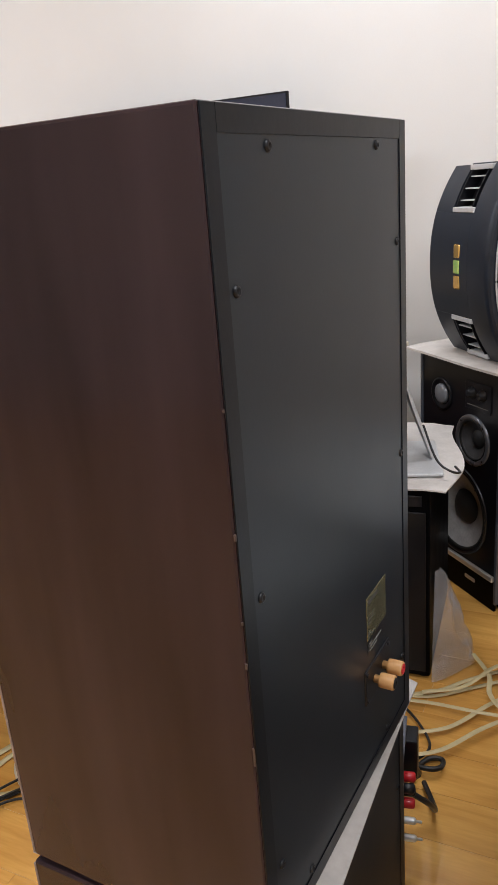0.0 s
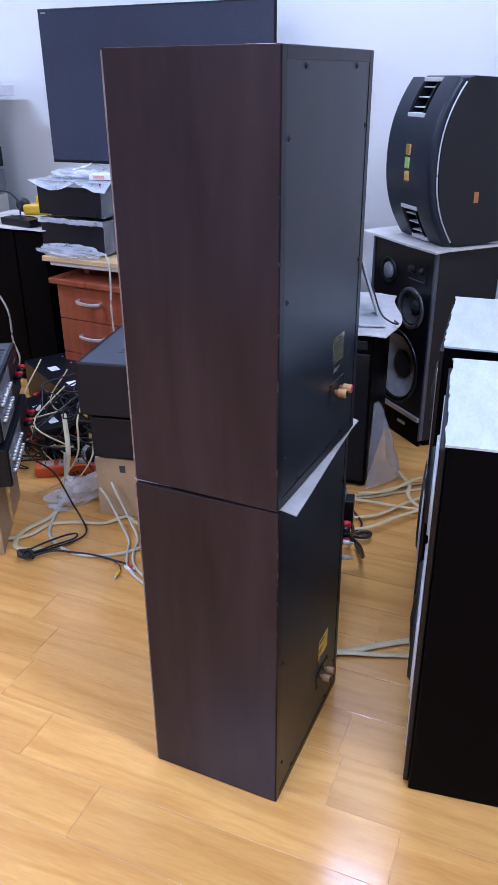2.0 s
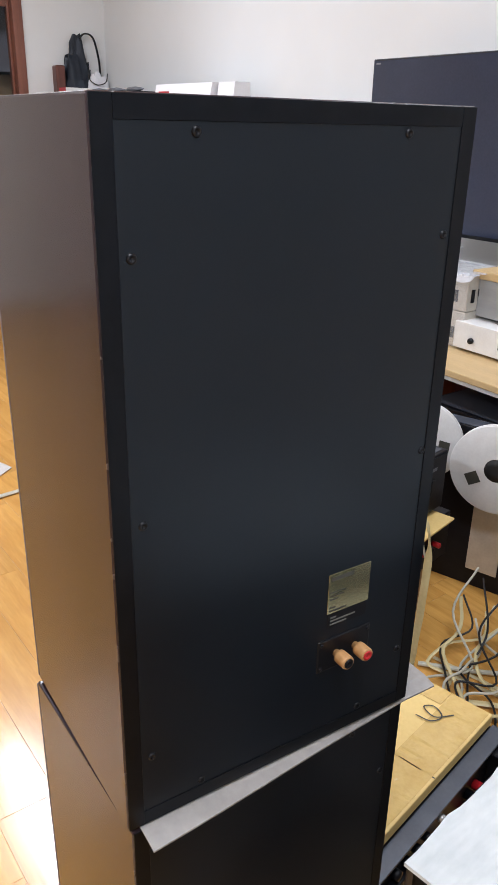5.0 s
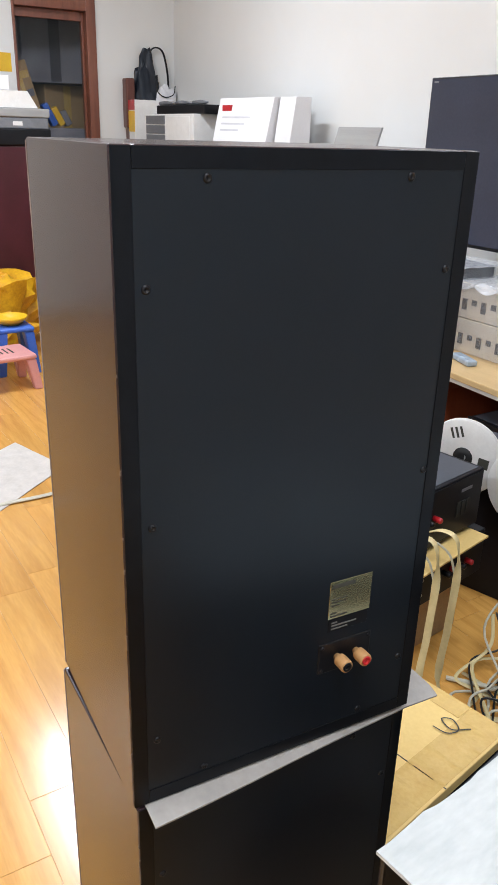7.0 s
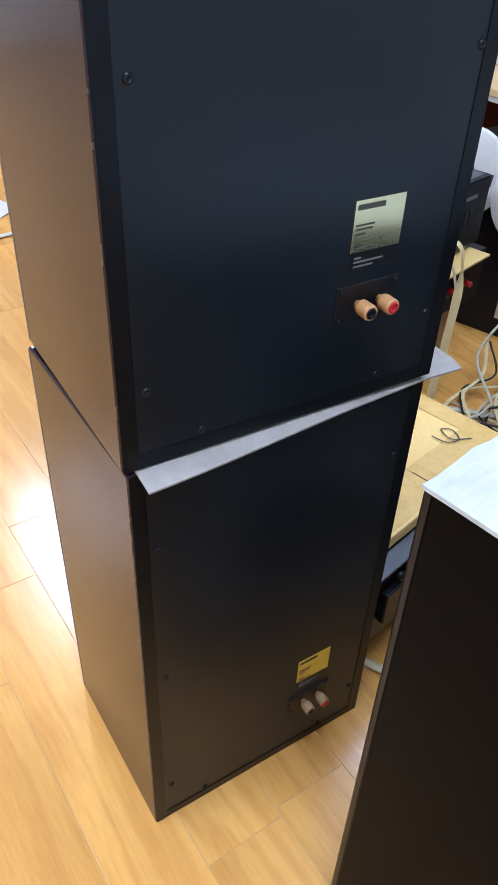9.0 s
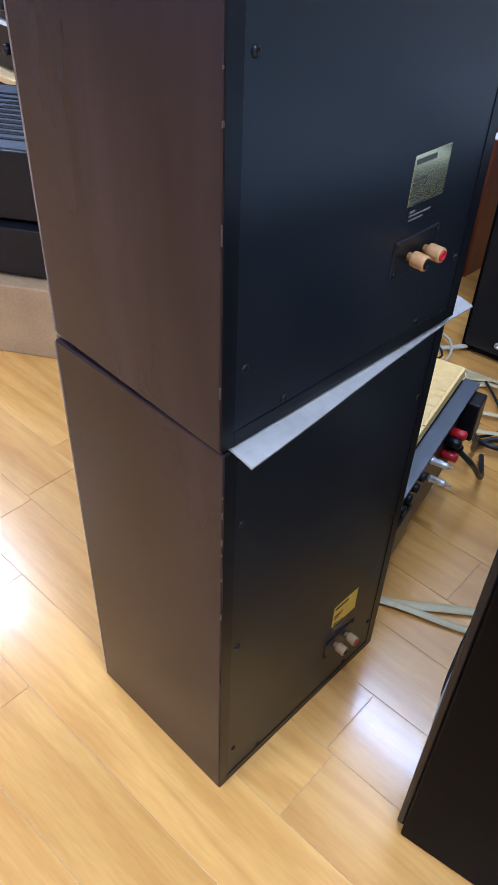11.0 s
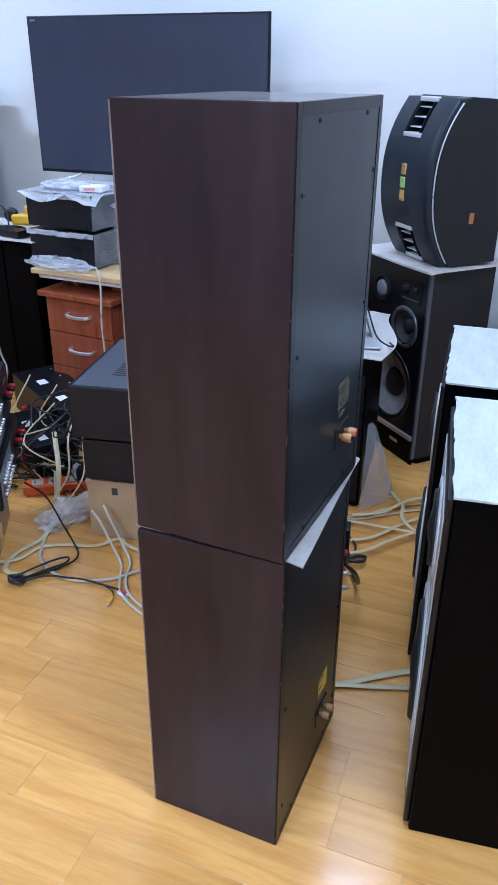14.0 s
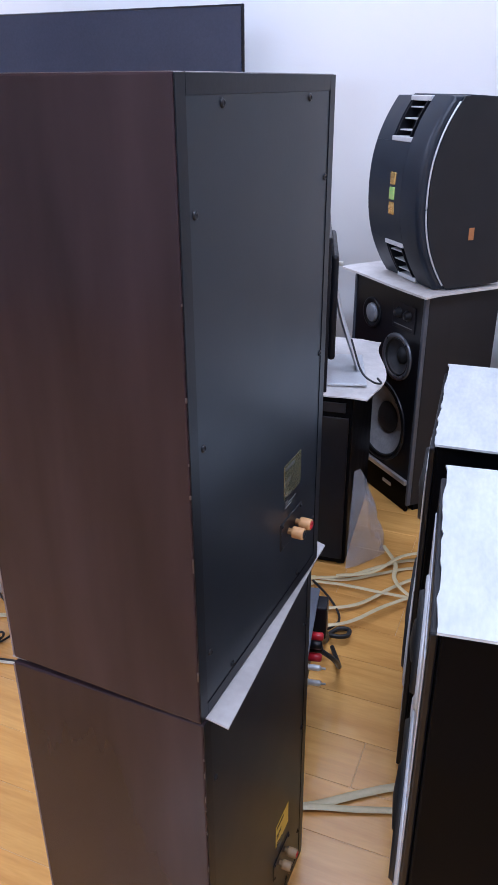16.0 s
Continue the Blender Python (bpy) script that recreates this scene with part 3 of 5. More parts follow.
cone(big, 0.0, 0.281, 0.150, M_BLACKP, 0.038, M_CONE, cap=0.38, face=0.93)
tw = part("tweeter", lathe([(0.052, 0.001), (0.052, -0.005), (0.046, -0.007), (0.034, 0.002), (0.030, 0.004)], axis="y", at=(-0.086, 0, 0.644), n=40, caps=False), M_BLACKP, big)
part("grille", lathe([(0.033, 0.003), (0.032, -0.006), (0.024, -0.010), (0.010, -0.012), (0.001, -0.0125)], axis="y", at=(-0.086, 0, 0.644), n=36), M_GREYM, tw, "silver mesh tweeter dome")
cp = part("control_plate", box(0.035, 0.155, -0.003, 0.0008, 0.630, 0.715, 0.002), M_BLACKM, big)
for kx in (0.068, 0.118):
    part("level_knob", lathe([(0.019, -0.0032), (0.019, -0.006), (0.013, -0.008), (0.012, -0.018), (0.001, -0.019)], axis="y", at=(kx, 0, 0.682), n=24), M_BLACKP, cp)
part("print_line", box(0.045, 0.145, -0.0036, -0.0031, 0.642, 0.645, 0), M_LITE, cp)
bf = part("foam_sheet", sheet(14, 14, lambda u, v: (-0.24 + 0.48 * u, -0.035 + 0.36 * v, 0.0005 - 0.004 * max(0, 0.12 - v) / 0.12 + 0.001 * math.sin(7 * u)), 0.007), M_FOAM)
bf.matrix_world = big.matrix_world @ pose(0, 0, BH + 0.0045)
tagged(bf, "white foam sheet on top of the corner loudspeaker", "foam sheet", group="foam sheets on loudspeakers")

kar = thing("curved_speaker", pose(-0.243, 1.860, BH + 0.013, 0, 0, -46), "dark blue-grey curved loudspeaker stood on its end", "loudspeaker")
KW, KH, GZ = 0.312, 0.545, 0.128


def bulge(z):
    q = (z - KH / 2) / (KH / 2)
    return -0.088 * (1 - abs(q) ** 2.3)


def shell(z0, z1, x0, x1, n, deep=0.052, bev=0.0):
    ys = [(bulge(z0 + (z1 - z0) * k / n), z0 + (z1 - z0) * k / n) for k in range(n + 1)]
    bm = prism(ys + [(y + deep, z) for y, z in ys[::-1]], x0, x1)
    for f in bm.faces:
        f.smooth = len(f.verts) == 4
    if bev:
        es = [e for e in bm.edges if all(abs(v.co.x - x1) < 1e-6 for v in e.verts) and len(e.link_faces) == 2]
        bmesh.ops.bevel(bm, geom=es, offset=bev, segments=4, affect="EDGES", profile=0.5)
    return bm


out = [(bulge(KH * k / 40), KH * k / 40) for k in range(41)]
part("body", prism([(y + 0.050, z) for y, z in out] + [(0.215, KH - 0.010), (0.22, KH - 0.03), (0.22, 0.03), (0.215, 0.010)], -KW / 2 + 0.004, KW / 2 - 0.002), M_NAVY, kar)
part("grille", shell(GZ, KH - GZ, -KW / 2, 0.052, 26), M_NAVY, kar, "dark perforated front grille")
part("front_cheek", shell(0.002, KH - 0.002, 0.0525, KW / 2, 40, bev=0.018), M_NAVY, kar, "smooth curved front cheek")
part("side_panel", prism([(y + 0.030, z * 0.985 + 0.004) for y, z in out] + [(0.213, KH - 0.012), (0.213, 0.012)], KW / 2 + 0.0005, KW / 2 + 0.007), M_GREYCAB, kar, "flat charcoal side cheek")
part("edge_trim", tube([(KW / 2 + 0.0035, y + 0.026, z * 0.985 + 0.004) for y, z in out[1:-1]], 0.0055, n=6, step=2), M_MATSIL, kar, "light grey edge line")
for z0, z1 in ((0.004, GZ - 0.0005), (KH - GZ + 0.0005, KH - 0.004)):
    part("front_corner", shell(z0, z1, -KW / 2, -0.062, 12), M_NAVY, kar)
    ys = [(bulge(z0 + (z1 - z0) * k / 10), z0 + (z1 - z0) * k / 10) for k in range(11)]
    ven = part("vent", prism([(y + 0.040, z) for y, z in ys] + [(y + 0.049, z) for y, z in ys[::-1]], -0.0615, 0.052), M_BLACKP, kar)
    for ze in (z0, z1 - 0.014):
        yb = min(bulge(ze), bulge(ze + 0.014))
        part("chrome_lip", box(-0.061, 0.0515, yb - 0.001, yb + 0.046, ze, ze + 0.014, 0.002), M_MATSIL, ven, "bright chrome vent lip")
    for k in (1, 2, 3):
        ze = z0 + (z1 - z0) * k / 4
        part("vane", box(-0.045, 0.036, bulge(ze) + 0.004, bulge(ze) + 0.042, ze - 0.0016, ze + 0.0016, 0), M_MATSIL, ven, "thin bright vane")
    for x0 in (-0.0485, 0.0365):
        part("fin", prism([(y - 0.002, z) for y, z in ys[1:-1]] + [(y + 0.040, z) for y, z in ys[-2:0:-1]], x0, x0 + 0.003), M_BLACKP, ven, "curved dark side fin")
for zz, hue in ((0.228, M_RAINBOW), (0.271, M_HOLO), (0.314, M_RAINBOW)):
    part("badge_block", box(-0.018, 0.014, bulge(zz) - 0.003, bulge(zz) + 0.004, zz - 0.019, zz + 0.019, 0.004), hue, kar, "shimmering gold badge block")
part("sticker", box(KW / 2 + 0.0072, KW / 2 + 0.0078, 0.088, 0.106, 0.148, 0.184, 0.0002, 1), M_STICK, kar, "small orange sticker")

rt = thing("black_speaker", pose(0.075, 2.02, 0, 0, 0, -10), "black loudspeaker standing against the white wall", "loudspeaker")
part("cabinet", box(0, 0.3, 0, 0.26, 0, 0.66, 0.004), M_BLACK, rt)
part("front_baffle", box(0.008, 0.292, -0.01, -0.0005, 0.01, 0.65, 0.003), M_BLACKP, rt)

# ---- tower with the monitor ----
tow = thing("tower_speaker", pose(-0.246, 1.330, 0, 0, 0, 9), "slim black subwoofer tower under a monitor", "loudspeaker")
part("cabinet", box(-0.20, 0, 0, 0.46, 0.012, 0.568, 0.005), M_BLACK, tow)
part("panel", box(-0.19, -0.01, -0.006, -0.0005, 0.03, 0.50, 0.002), M_BLACKP, tow)
part("vent_strip", box(-0.18, -0.02, -0.005, -0.0005, 0.515, 0.545, 0.002), M_BLACKM, tow)
part("jack", lathe([(0.009, -0.0062), (0.009, -0.011), (0.004, -0.012), (0.003, -0.007)], axis="y", at=(-0.10, 0, 0.06), n=20), M_SILVER, tow)
for fx, fy in ((-0.18, 0.03), (-0.02, 0.03), (-0.18, 0.43), (-0.02, 0.43)):
    part("foot", lathe([(0.014, 0), (0.014, 0.0125)], at=(fx, fy, 0), n=14), M_RUBBER, tow)


def pad(u, v):
    x, y = -0.24 + 0.28 * u, -0.03 + 0.52 * v
    sag = 0.02 * max(0, u - 0.75) * 4 * (0.4 + 0.6 * v) + 0.012 * max(0, 0.1 - v) * 10
    x += 0.03 * math.sin(5 * v) * u
    return (x, y, 0.0065 + 0.003 * noise.noise(Vector((u * 4, v * 4, 2))) - 0.3 * sag * (1 if u > 0.72 or v < 0.1 else 0))


pd = part("foam_sheet", sheet(20, 20, pad, 0.004), M_FOAM)
pd.matrix_world = tow.matrix_world @ pose(0, 0, 0.568)
tagged(pd, "crumpled white foam sheet under the monitor stand", "foam sheet", group="foam sheets on loudspeakers")

mon = thing("monitor", pose(-0.300, 1.222, 0.578, 0, 0, 20.5), "thin black monitor on a grey stand, seen edge on", "monitor")
part("screen_frame", box(-0.012, 0.010, 0, 0.50, 0.030, 0.435, 0.003), M_BLACKP, mon)
part("screen", box(-0.0150, -0.0125, 0.01, 0.49, 0.045, 0.425, 0.0008, 1), M_SCREEN, mon, "dark glossy screen")
part("back_cover", box(0.0105, 0.030, 0.06, 0.44, 0.10, 0.38, 0.008), M_BLACKP, mon)
part("stand_arm", tube([(0.031, 0.25, 0.25), (0.05, 0.25, 0.17), (0.085, 0.25, 0.07), (0.105, 0.25, 0.014)], 0.060, 0.014, n=10), M_MATSIL, mon, "flat light grey arm")
part("stand_base", box(-0.075, 0.125, 0.12, 0.38, 0.004, 0.012, 0.003), M_MATSIL, mon, "flat light grey foot plate")
part("stand_prop", tube([(-0.014, 0.16, 0.10), (-0.045, 0.15, 0.06), (-0.065, 0.14, 0.012)], 0.018, 0.010, n=8), M_MATSIL, mon)
tagged(part("black_cable", tube([(-0.29, 1.42, 0.70), (-0.24, 1.36, 0.635), (-0.20, 1.34, 0.615), (-0.185, 1.38, 0.598), (-0.21, 1.43, 0.592)], 0.006), M_CABLEK), "thin black power cable of the monitor", "cable")
clamp = part("cable_clamp", box(-0.44, -0.395, 1.62, 1.64, 0.855, 0.868, 0.004), M_CREAM)
tagged(clamp, "pale yellow plastic clamp behind the monitor", "clamp")

# ---- the desk under the television ----
desk = thing("desk", pose(0, 0, 0), "pale wood desk top on cherry panels by the wall", "desk")
part("desktop", box(-1.81, -0.61, 1.585, 2.08, 0.618, 0.640, 0.003), M_OAKTOP, desk, "pale wood top board")
part("lower_board", box(-1.78, -0.64, 1.60, 2.07, 0.600, 0.6175, 0.002), M_WHITEP, desk)
part("side_panel", box(-0.70, -0.67, 1.66, 2.06, 0, 0.5995, 0.002), M_CHERRY, desk)
part("back_panel", box(-1.40, -0.702, 2.0, 2.02, 0.12, 0.5995, 0.002), M_MAROON, desk)
part("side_panel", box(-1.70, -1.67, 1.72, 2.06, 0.5455, 0.5995, 0.002), M_CHERRY, desk)
part("middle_panel", box(-1.50, -1.40, 1.72, 2.06, 0.5455, 0.5995, 0.002), M_CHERRY, desk)

ped = thing("drawer_pedestal", pose(-1.785, 1.62, 0, 0, 0, -3), "cherry drawer cabinet with two visible silver handles", "drawer cabinet")
part("top", box(-0.012, 0.380, -0.025, 0.45, 0.520, 0.545, 0.004), M_CHERRY, ped)
part("carcass", box(0.01, 0.357, 0.018, 0.44, 0.05, 0.5195, 0.002), M_CHERRY, ped)
part("plinth", box(0.0, 0.367, -0.006, 0.44, 0.012, 0.0495, 0.003), M_CHERRY, ped)
for z0, z1 in ((0.056, 0.205), (0.209, 0.362), (0.366, 0.518)):
    d = part("drawer_front", box(0.012, 0.355, 0.0, 0.0175, z0, z1, 0.002), M_CHERRY, ped)
    zc = z1 - 0.07
    part("handle", tube([(0.13, 0.001, zc + 0.006), (0.135, -0.022, zc + 0.004), (0.19, -0.028, zc), (0.245, -0.022, zc + 0.004), (0.25, 0.001, zc + 0.006)], 0.012, 0.016), M_SILVER, d, "curved satin silver handle")
for cx, cy in ((0.03, 0.03), (0.36, 0.03), (0.03, 0.4), (0.36, 0.4)):
    part("caster", lathe([(0.01, 0), (0.016, 0.004), (0.016, 0.0125)], at=(cx, cy, 0), n=12), M_BLACKP, ped)

tv = thing("television", pose(-2.062, 2.034, 0.906, 0, 0, 2.4), "large flat black television with glossy screen, switched off", "television")
part("bezel", box(0, 1.122, 0.008, 0.018, 0.062, 0.690, 0.003), M_BLACKP, tv)
part("screen", box(0.008, 1.114, 0.004, 0.0078, 0.075, 0.683, 0.0005, 1), M_SCREEN, tv, "dark glossy screen, the room's reflection partly painted in blue")
part("maker_mark", box(0.02, 0.045, 0.0030, 0.0038, 0.670, 0.676, 0), M_GREYM, tv)
part("rear_bulge", box(0.2, 0.9, 0.0185, 0.07, 0.12, 0.5, 0.02), M_BLACKP, tv)
for fx, fz in ((0.20, 0.036), (0.90, 0.006)):
    part("stand_foot", tube([(fx - 0.06, -0.07, fz), (fx, 0.0, 0.055), (fx + 0.01, 0.02, 0.068), (fx + 0.02, 0.03, 0.055), (fx + 0.06, 0.03, fz)], 0.012, n=8), M_SILVER, tv, "thin splayed metal foot")


# ---- hi-fi components ----
def component(m, w, d, h, label, face, case, style="plain", jacks=False, group="hi-fi components", name="amplifier", posts=0):
    """Face towards -y, x along the width."""
    t = thing(name, m, label, "hi-fi component", group=group)
    part("case", box(0, w, 0.012, d, 0.012, h, 0.003), case, t)
    part("face_plate", box(-0.002, w + 0.002, 0, 0.0115, 0.010, h + 0.001, 0.002), face, t)
    for x, y in ((0.04, 0.05), (w - 0.04, 0.05), (0.04, d - 0.05), (w - 0.04, d - 0.05)):
        part("foot", lathe([(0.016, 0), (0.018, 0.0125)], at=(x, y, 0), n=14), M_RUBBER, t)
    if style in ("amp", "plain"):
        part("knob", lathe([(0.016, -0.0005), (0.016, -0.014), (0.013, -0.016), (0.001, -0.016)], axis="y", at=(w * 0.84, 0, h * 0.5), n=24), face if style == "plain" else M_SILVER, t)
        part("knob", lathe([(0.010, -0.0005), (0.010, -0.010), (0.001, -0.011)], axis="y", at=(w * 0.14, 0, h * 0.45), n=20), M_BLACKP, t)
        part("display", box(w * 0.34, w * 0.62, -0.001, -0.0003, h * 0.4, h * 0.8, 0), M_SCREEN, t)
    if style == "deck":
        part("tape_door", box(w * 0.30, w * 0.58, -0.005, -0.0003, h * 0.2, h * 0.85, 0.002), M_SCREEN, t, "smoked tape window")
        for k in range(5):
            part("button", box(w * (0.64 + 0.06 * k), w * (0.68 + 0.06 * k), -0.006, -0.0003, h * 0.2, h * 0.32, 0.001), M_CREAM, t)
        part("display", box(w * 0.64, w * 0.92, -0.001, -0.0003, h * 0.5, h * 0.82, 0), M_INK, t)
    for k in range(9 if case is not M_GREYBOX else 0):
        y = d * 0.3 + k * d * 0.055
        part("vent_slot", box(w * 0.18, w * 0.82, y, y + 0.006, h + 0.0002, h + 0.001, 0), M_RUBBER, t)
    if jacks:
        for r in range(2):
            for k in range(9):
                part("rca_jack", lathe([(0.0055, d + 0.0005), (0.0055, d + 0.010), (0.004, d + 0.010), (0.001, d + 0.006)], axis="y", at=(w * 0.12 + k * 0.021, 0, h * (0.35 + 0.32 * r)), n=12), M_SILVER, t)
        part("rear_plate", box(0.004, w - 0.004, d + 0.0003, d + 0.0012, 0.02, h - 0.004, 0), M_GREYM, t)
    for k in range(posts):
        part("speaker_terminal", lathe([(0.007, d + 0.0005), (0.007, d + 0.022), (0.005, d + 0.024), (0.001, d + 0.024)], axis="y", at=(w * 0.55 + k * 0.027, 0, h * 0.5), n=14), M_RED if k % 2 else M_BLACKP, t)
    return t


for k, (z, lab) in enumerate(((0.640, "black amplifier wrapped in clear film, lower of two"), (0.791, "black amplifier wrapped in clear film, stacked on another"))):
    wamp = component(pose(-1.862, 1.67, z, 0, 0, -2), 0.335, 0.32, 0.146, lab, M_BLACKM, M_BLACKM, style="none", group="wrapped amplifiers")
    part("film_edge", sheet(24, 3, lambda u, v: (-0.008 + 0.351 * u, -0.012 - 0.004 * noise.noise(Vector((u * 8, v, z * 9))), 0.128 + 0.020 * v + 0.004 * noise.noise(Vector((u * 13, 0, z)))), 0.0015), M_WRAP, wamp, "crinkled edge of clear film")
    part("side_film", sheet(3, 16, lambda u, v: (0.338 + 0.006 * abs(noise.noise(Vector((u * 2, v * 6, z)))) + 0.004 * u, -0.01 + 0.33 * v, 0.01 + 0.138 * u), 0.0012), M_FILMS, wamp, "crinkled film over the side")
    for q in (0.035, 0.30):
        part("screw", lathe([(0.008, -0.0005), (0.008, -0.004), (0.004, -0.005), (0.001, -0.003)], axis="y", at=(q, 0, 0.022), n=14), M_BLACKP, wamp)
    part("display", box(0.20, 0.27, -0.0012, -0.0003, 0.07, 0.10, 0), M_BLACKP, wamp)
for k, z in enumerate((0.640, 0.767)):
    cdv = thing("cream_receiver", pose(-1.505, 1.80, z, 0, 0, 3), "cream receiver wrapped in clear film on the desk", "hi-fi component", group="cream receivers")
    part("case", box(0, 0.27, 0, 0.19, 0.0, 0.125, 0.003), M_CREAM, cdv)
    part("film", sheet(18, 8, lambda u, v: (-0.01 + 0.29 * u, -0.012 - 0.008 * abs(noise.noise(Vector((u * 7, v * 5, z * 7)))), 0.004 + 0.12 * v), 0.0006), M_FILM, cdv, "crinkled clear film")
    for q in range(5):
        part("socket", box(0.2702, 0.274, 0.02 + 0.034 * q, 0.036 + 0.034 * q, 0.03 + 0.02 * (q % 2), 0.075, 0.001), M_BLACKP, cdv)
        part("front_socket", box(0.03 + 0.045 * q, 0.052 + 0.045 * q, -0.004, -0.0003, 0.03 + 0.02 * (q % 2), 0.07, 0.001), M_BLACKP, cdv)
pk0 = thing("blue_packet", pose(-1.40, 1.705, 0.6405, 0, 0, -14), "pale blue plastic packet lying on the desk", "packet")
part("wrapper", box(0, 0.12, 0, 0.04, 0, 0.022, 0.007, 3), M_BLUEP, pk0)
cfl = part("plastic_wrap", sheet(20, 14, lambda u, v: (-1.525 + 0.32 * u, 1.785 + 0.24 * v, 0.8955 + 0.006 * abs(noise.noise(Vector((u * 7, v * 7, 8)))) - 0.18 * max(0, 0.1 - v) * (0.5 + abs(math.sin(u * 9)))), 0.0006), M_WRAP)
tagged(cfl, "crinkled clear film over the cream receivers", "plastic wrap")


def film_place(u, v):
    return (-0.02 + 0.40 * u, -0.03 + 0.4 * v, 0.002 + 0.007 * abs(noise.noise(Vector((u * 7, v * 7, 1)))) - 0.05 * max(0, 0.12 - v) * 6 * abs(math.sin(u * 5)))


fl = part("plastic_wrap", sheet(30, 24, film_place, 0.0006), M_WRAP)
fl.matrix_world = pose(-1.862, 1.67, 0.938, 0, 0, -2)
tagged(fl, "crinkled clear plastic wrap over the amplifiers", "plastic wrap")
pb = part("plastic_bag", crumpled(0.17, 0.05, 0.045, 3.0, rough=0.28), M_BAG)
pb.matrix_world = pose(-1.695, 1.625, 0.641, 0, 0, -4)
tagged(pb, "crumpled clear plastic bag lying on the desk edge", "plastic bag")
pb2 = part("plastic_bag", crumpled(0.11, 0.06, 0.035, 7.0, rough=0.25), M_BAG)
pb2.matrix_world = pose(-1.72, 1.77, 0.944, 0, 0, 8)
tagged(pb2, "crumpled clear bag of small parts on an amplifier", "plastic bag")
rb = thing("small_box", pose(-1.575, 1.76, 0.944, 0, 0, 10), "small white and red carton on the wrapped amplifier", "box")
part("carton", box(-0.05, 0.05, -0.04, 0.04, 0, 0.022, 0.002), M_PAPER, rb)
part("red_print", box(-0.03, 0.02, -0.0408, -0.0402, 0.005, 0.017, 0), M_PINK, rb)

# gear under the right half of the television
gb = component(pose(-1.25, 1.79, 0.640), 0.56, 0.26, 0.10, "low white amplifier with small knobs on the desk", M_WHITEP, M_WHITEP, style="amp", group="desk gear")
gx = component(pose(-1.25, 1.87, 0.7405), 0.56, 0.18, 0.135, "plain brushed grey case under the television", M_GREYBOX, M_GREYBOX, style="none", group="desk gear")
bd = thing("wooden_board", pose(-1.27, 1.865, 0.876), "pale wooden board lying on the grey case", "board")
part("board", box(0, 0.575, 0, 0.20, 0, 0.028, 0.003), M_OAKTOP, bd)
st = thing("power_strip", pose(-0.99, 1.79, 0.7425, 0, 0, 3), "black power strip with square sockets on the desk gear", "power strip")
part("housing", box(0, 0.30, 0, 0.07, 0, 0.03, 0.004), M_BLACKP, st)
for k in range(5):
    for r in range(2):
        part("socket", box(0.03 + 0.05 * k, 0.058 + 0.05 * k, 0.008 + 0.028 * r, 0.03 + 0.028 * r, 0.0302, 0.0315, 0), M_GREYM, st)
pile = thing("paper_stack", pose(-1.02, 1.875, 0.904), "stack of papers and cartons on the wooden board", "paper stack")
for k in range(5):
    part("sheaf", box(0.02 * (k % 2), 0.27 + 0.008 * k, 0.0 + 0.008 * k, 0.05 + 0.004 * k, 0.010 * k, 0.0095 + 0.010 * k, 0.001), (M_PAPER, M_WHITEP, M_PINK, M_PAPER, M_CREAM)[k], pile)
tagged(part("white_cable", tube([(-1.50, 1.62, 0.66), (-1.455, 1.575, 0.652), (-1.445, 1.565, 0.58), (-1.45, 1.56, 0.45), (-1.44, 1.555, 0.30), (-1.42, 1.54, 0.15), (-1.38, 1.50, 0.01)], 0.008), M_CABLEW), "white lead hanging over the desk edge by the drawers", "cable")
tagged(part("black_cable", tube([(-0.69, 1.88, 0.77), (-0.60, 1.80, 0.765), (-0.60, 1.70, 0.72), (-0.61, 1.60, 0.66), (-0.64, 1.575, 0.62), (-0.66, 1.575, 0.45)], 0.006), M_CABLEK), "black mains lead hanging over the desk edge", "cable")
tagged(part("white_cable", tube([(-0.80, 1.86, 0.775), (-0.70, 1.84, 0.785), (-0.60, 1.80, 0.77), (-0.56, 1.72, 0.68), (-0.555, 1.62, 0.63), (-0.56, 1.56, 0.50), (-0.57, 1.60, 0.25), (-0.55, 1.66, 0.01)], 0.006), M_CABLEW), "white lead drooping from the desk", "cable")

un = component(pose(-1.20, 1.63, 0.36, 0, 0, 4), 0.42, 0.30, 0.135, "black unit with slate top on a shelf under the desk", M_BLACKP, M_BLACKM, style="none", group="desk gear")
part("top_panel", box(0.01, 0.41, 0.02, 0.29, 0.1352, 0.1362, 0), M_SLATE, un, "blue-grey metal top")
shf = thing("shelf_board", pose(-1.24, 1.60, 0.338), "cherry shelf board on a crate under the desk", "shelf")
part("board", box(0, 0.50, 0, 0.36, 0, 0.0215, 0.002), M_CHERRY, shf)
for q in (0.0, 0.47):
    part("support", box(q, q + 0.03, 0.02, 0.34, -0.338, -0.0005, 0.002), M_CHERRY, shf)

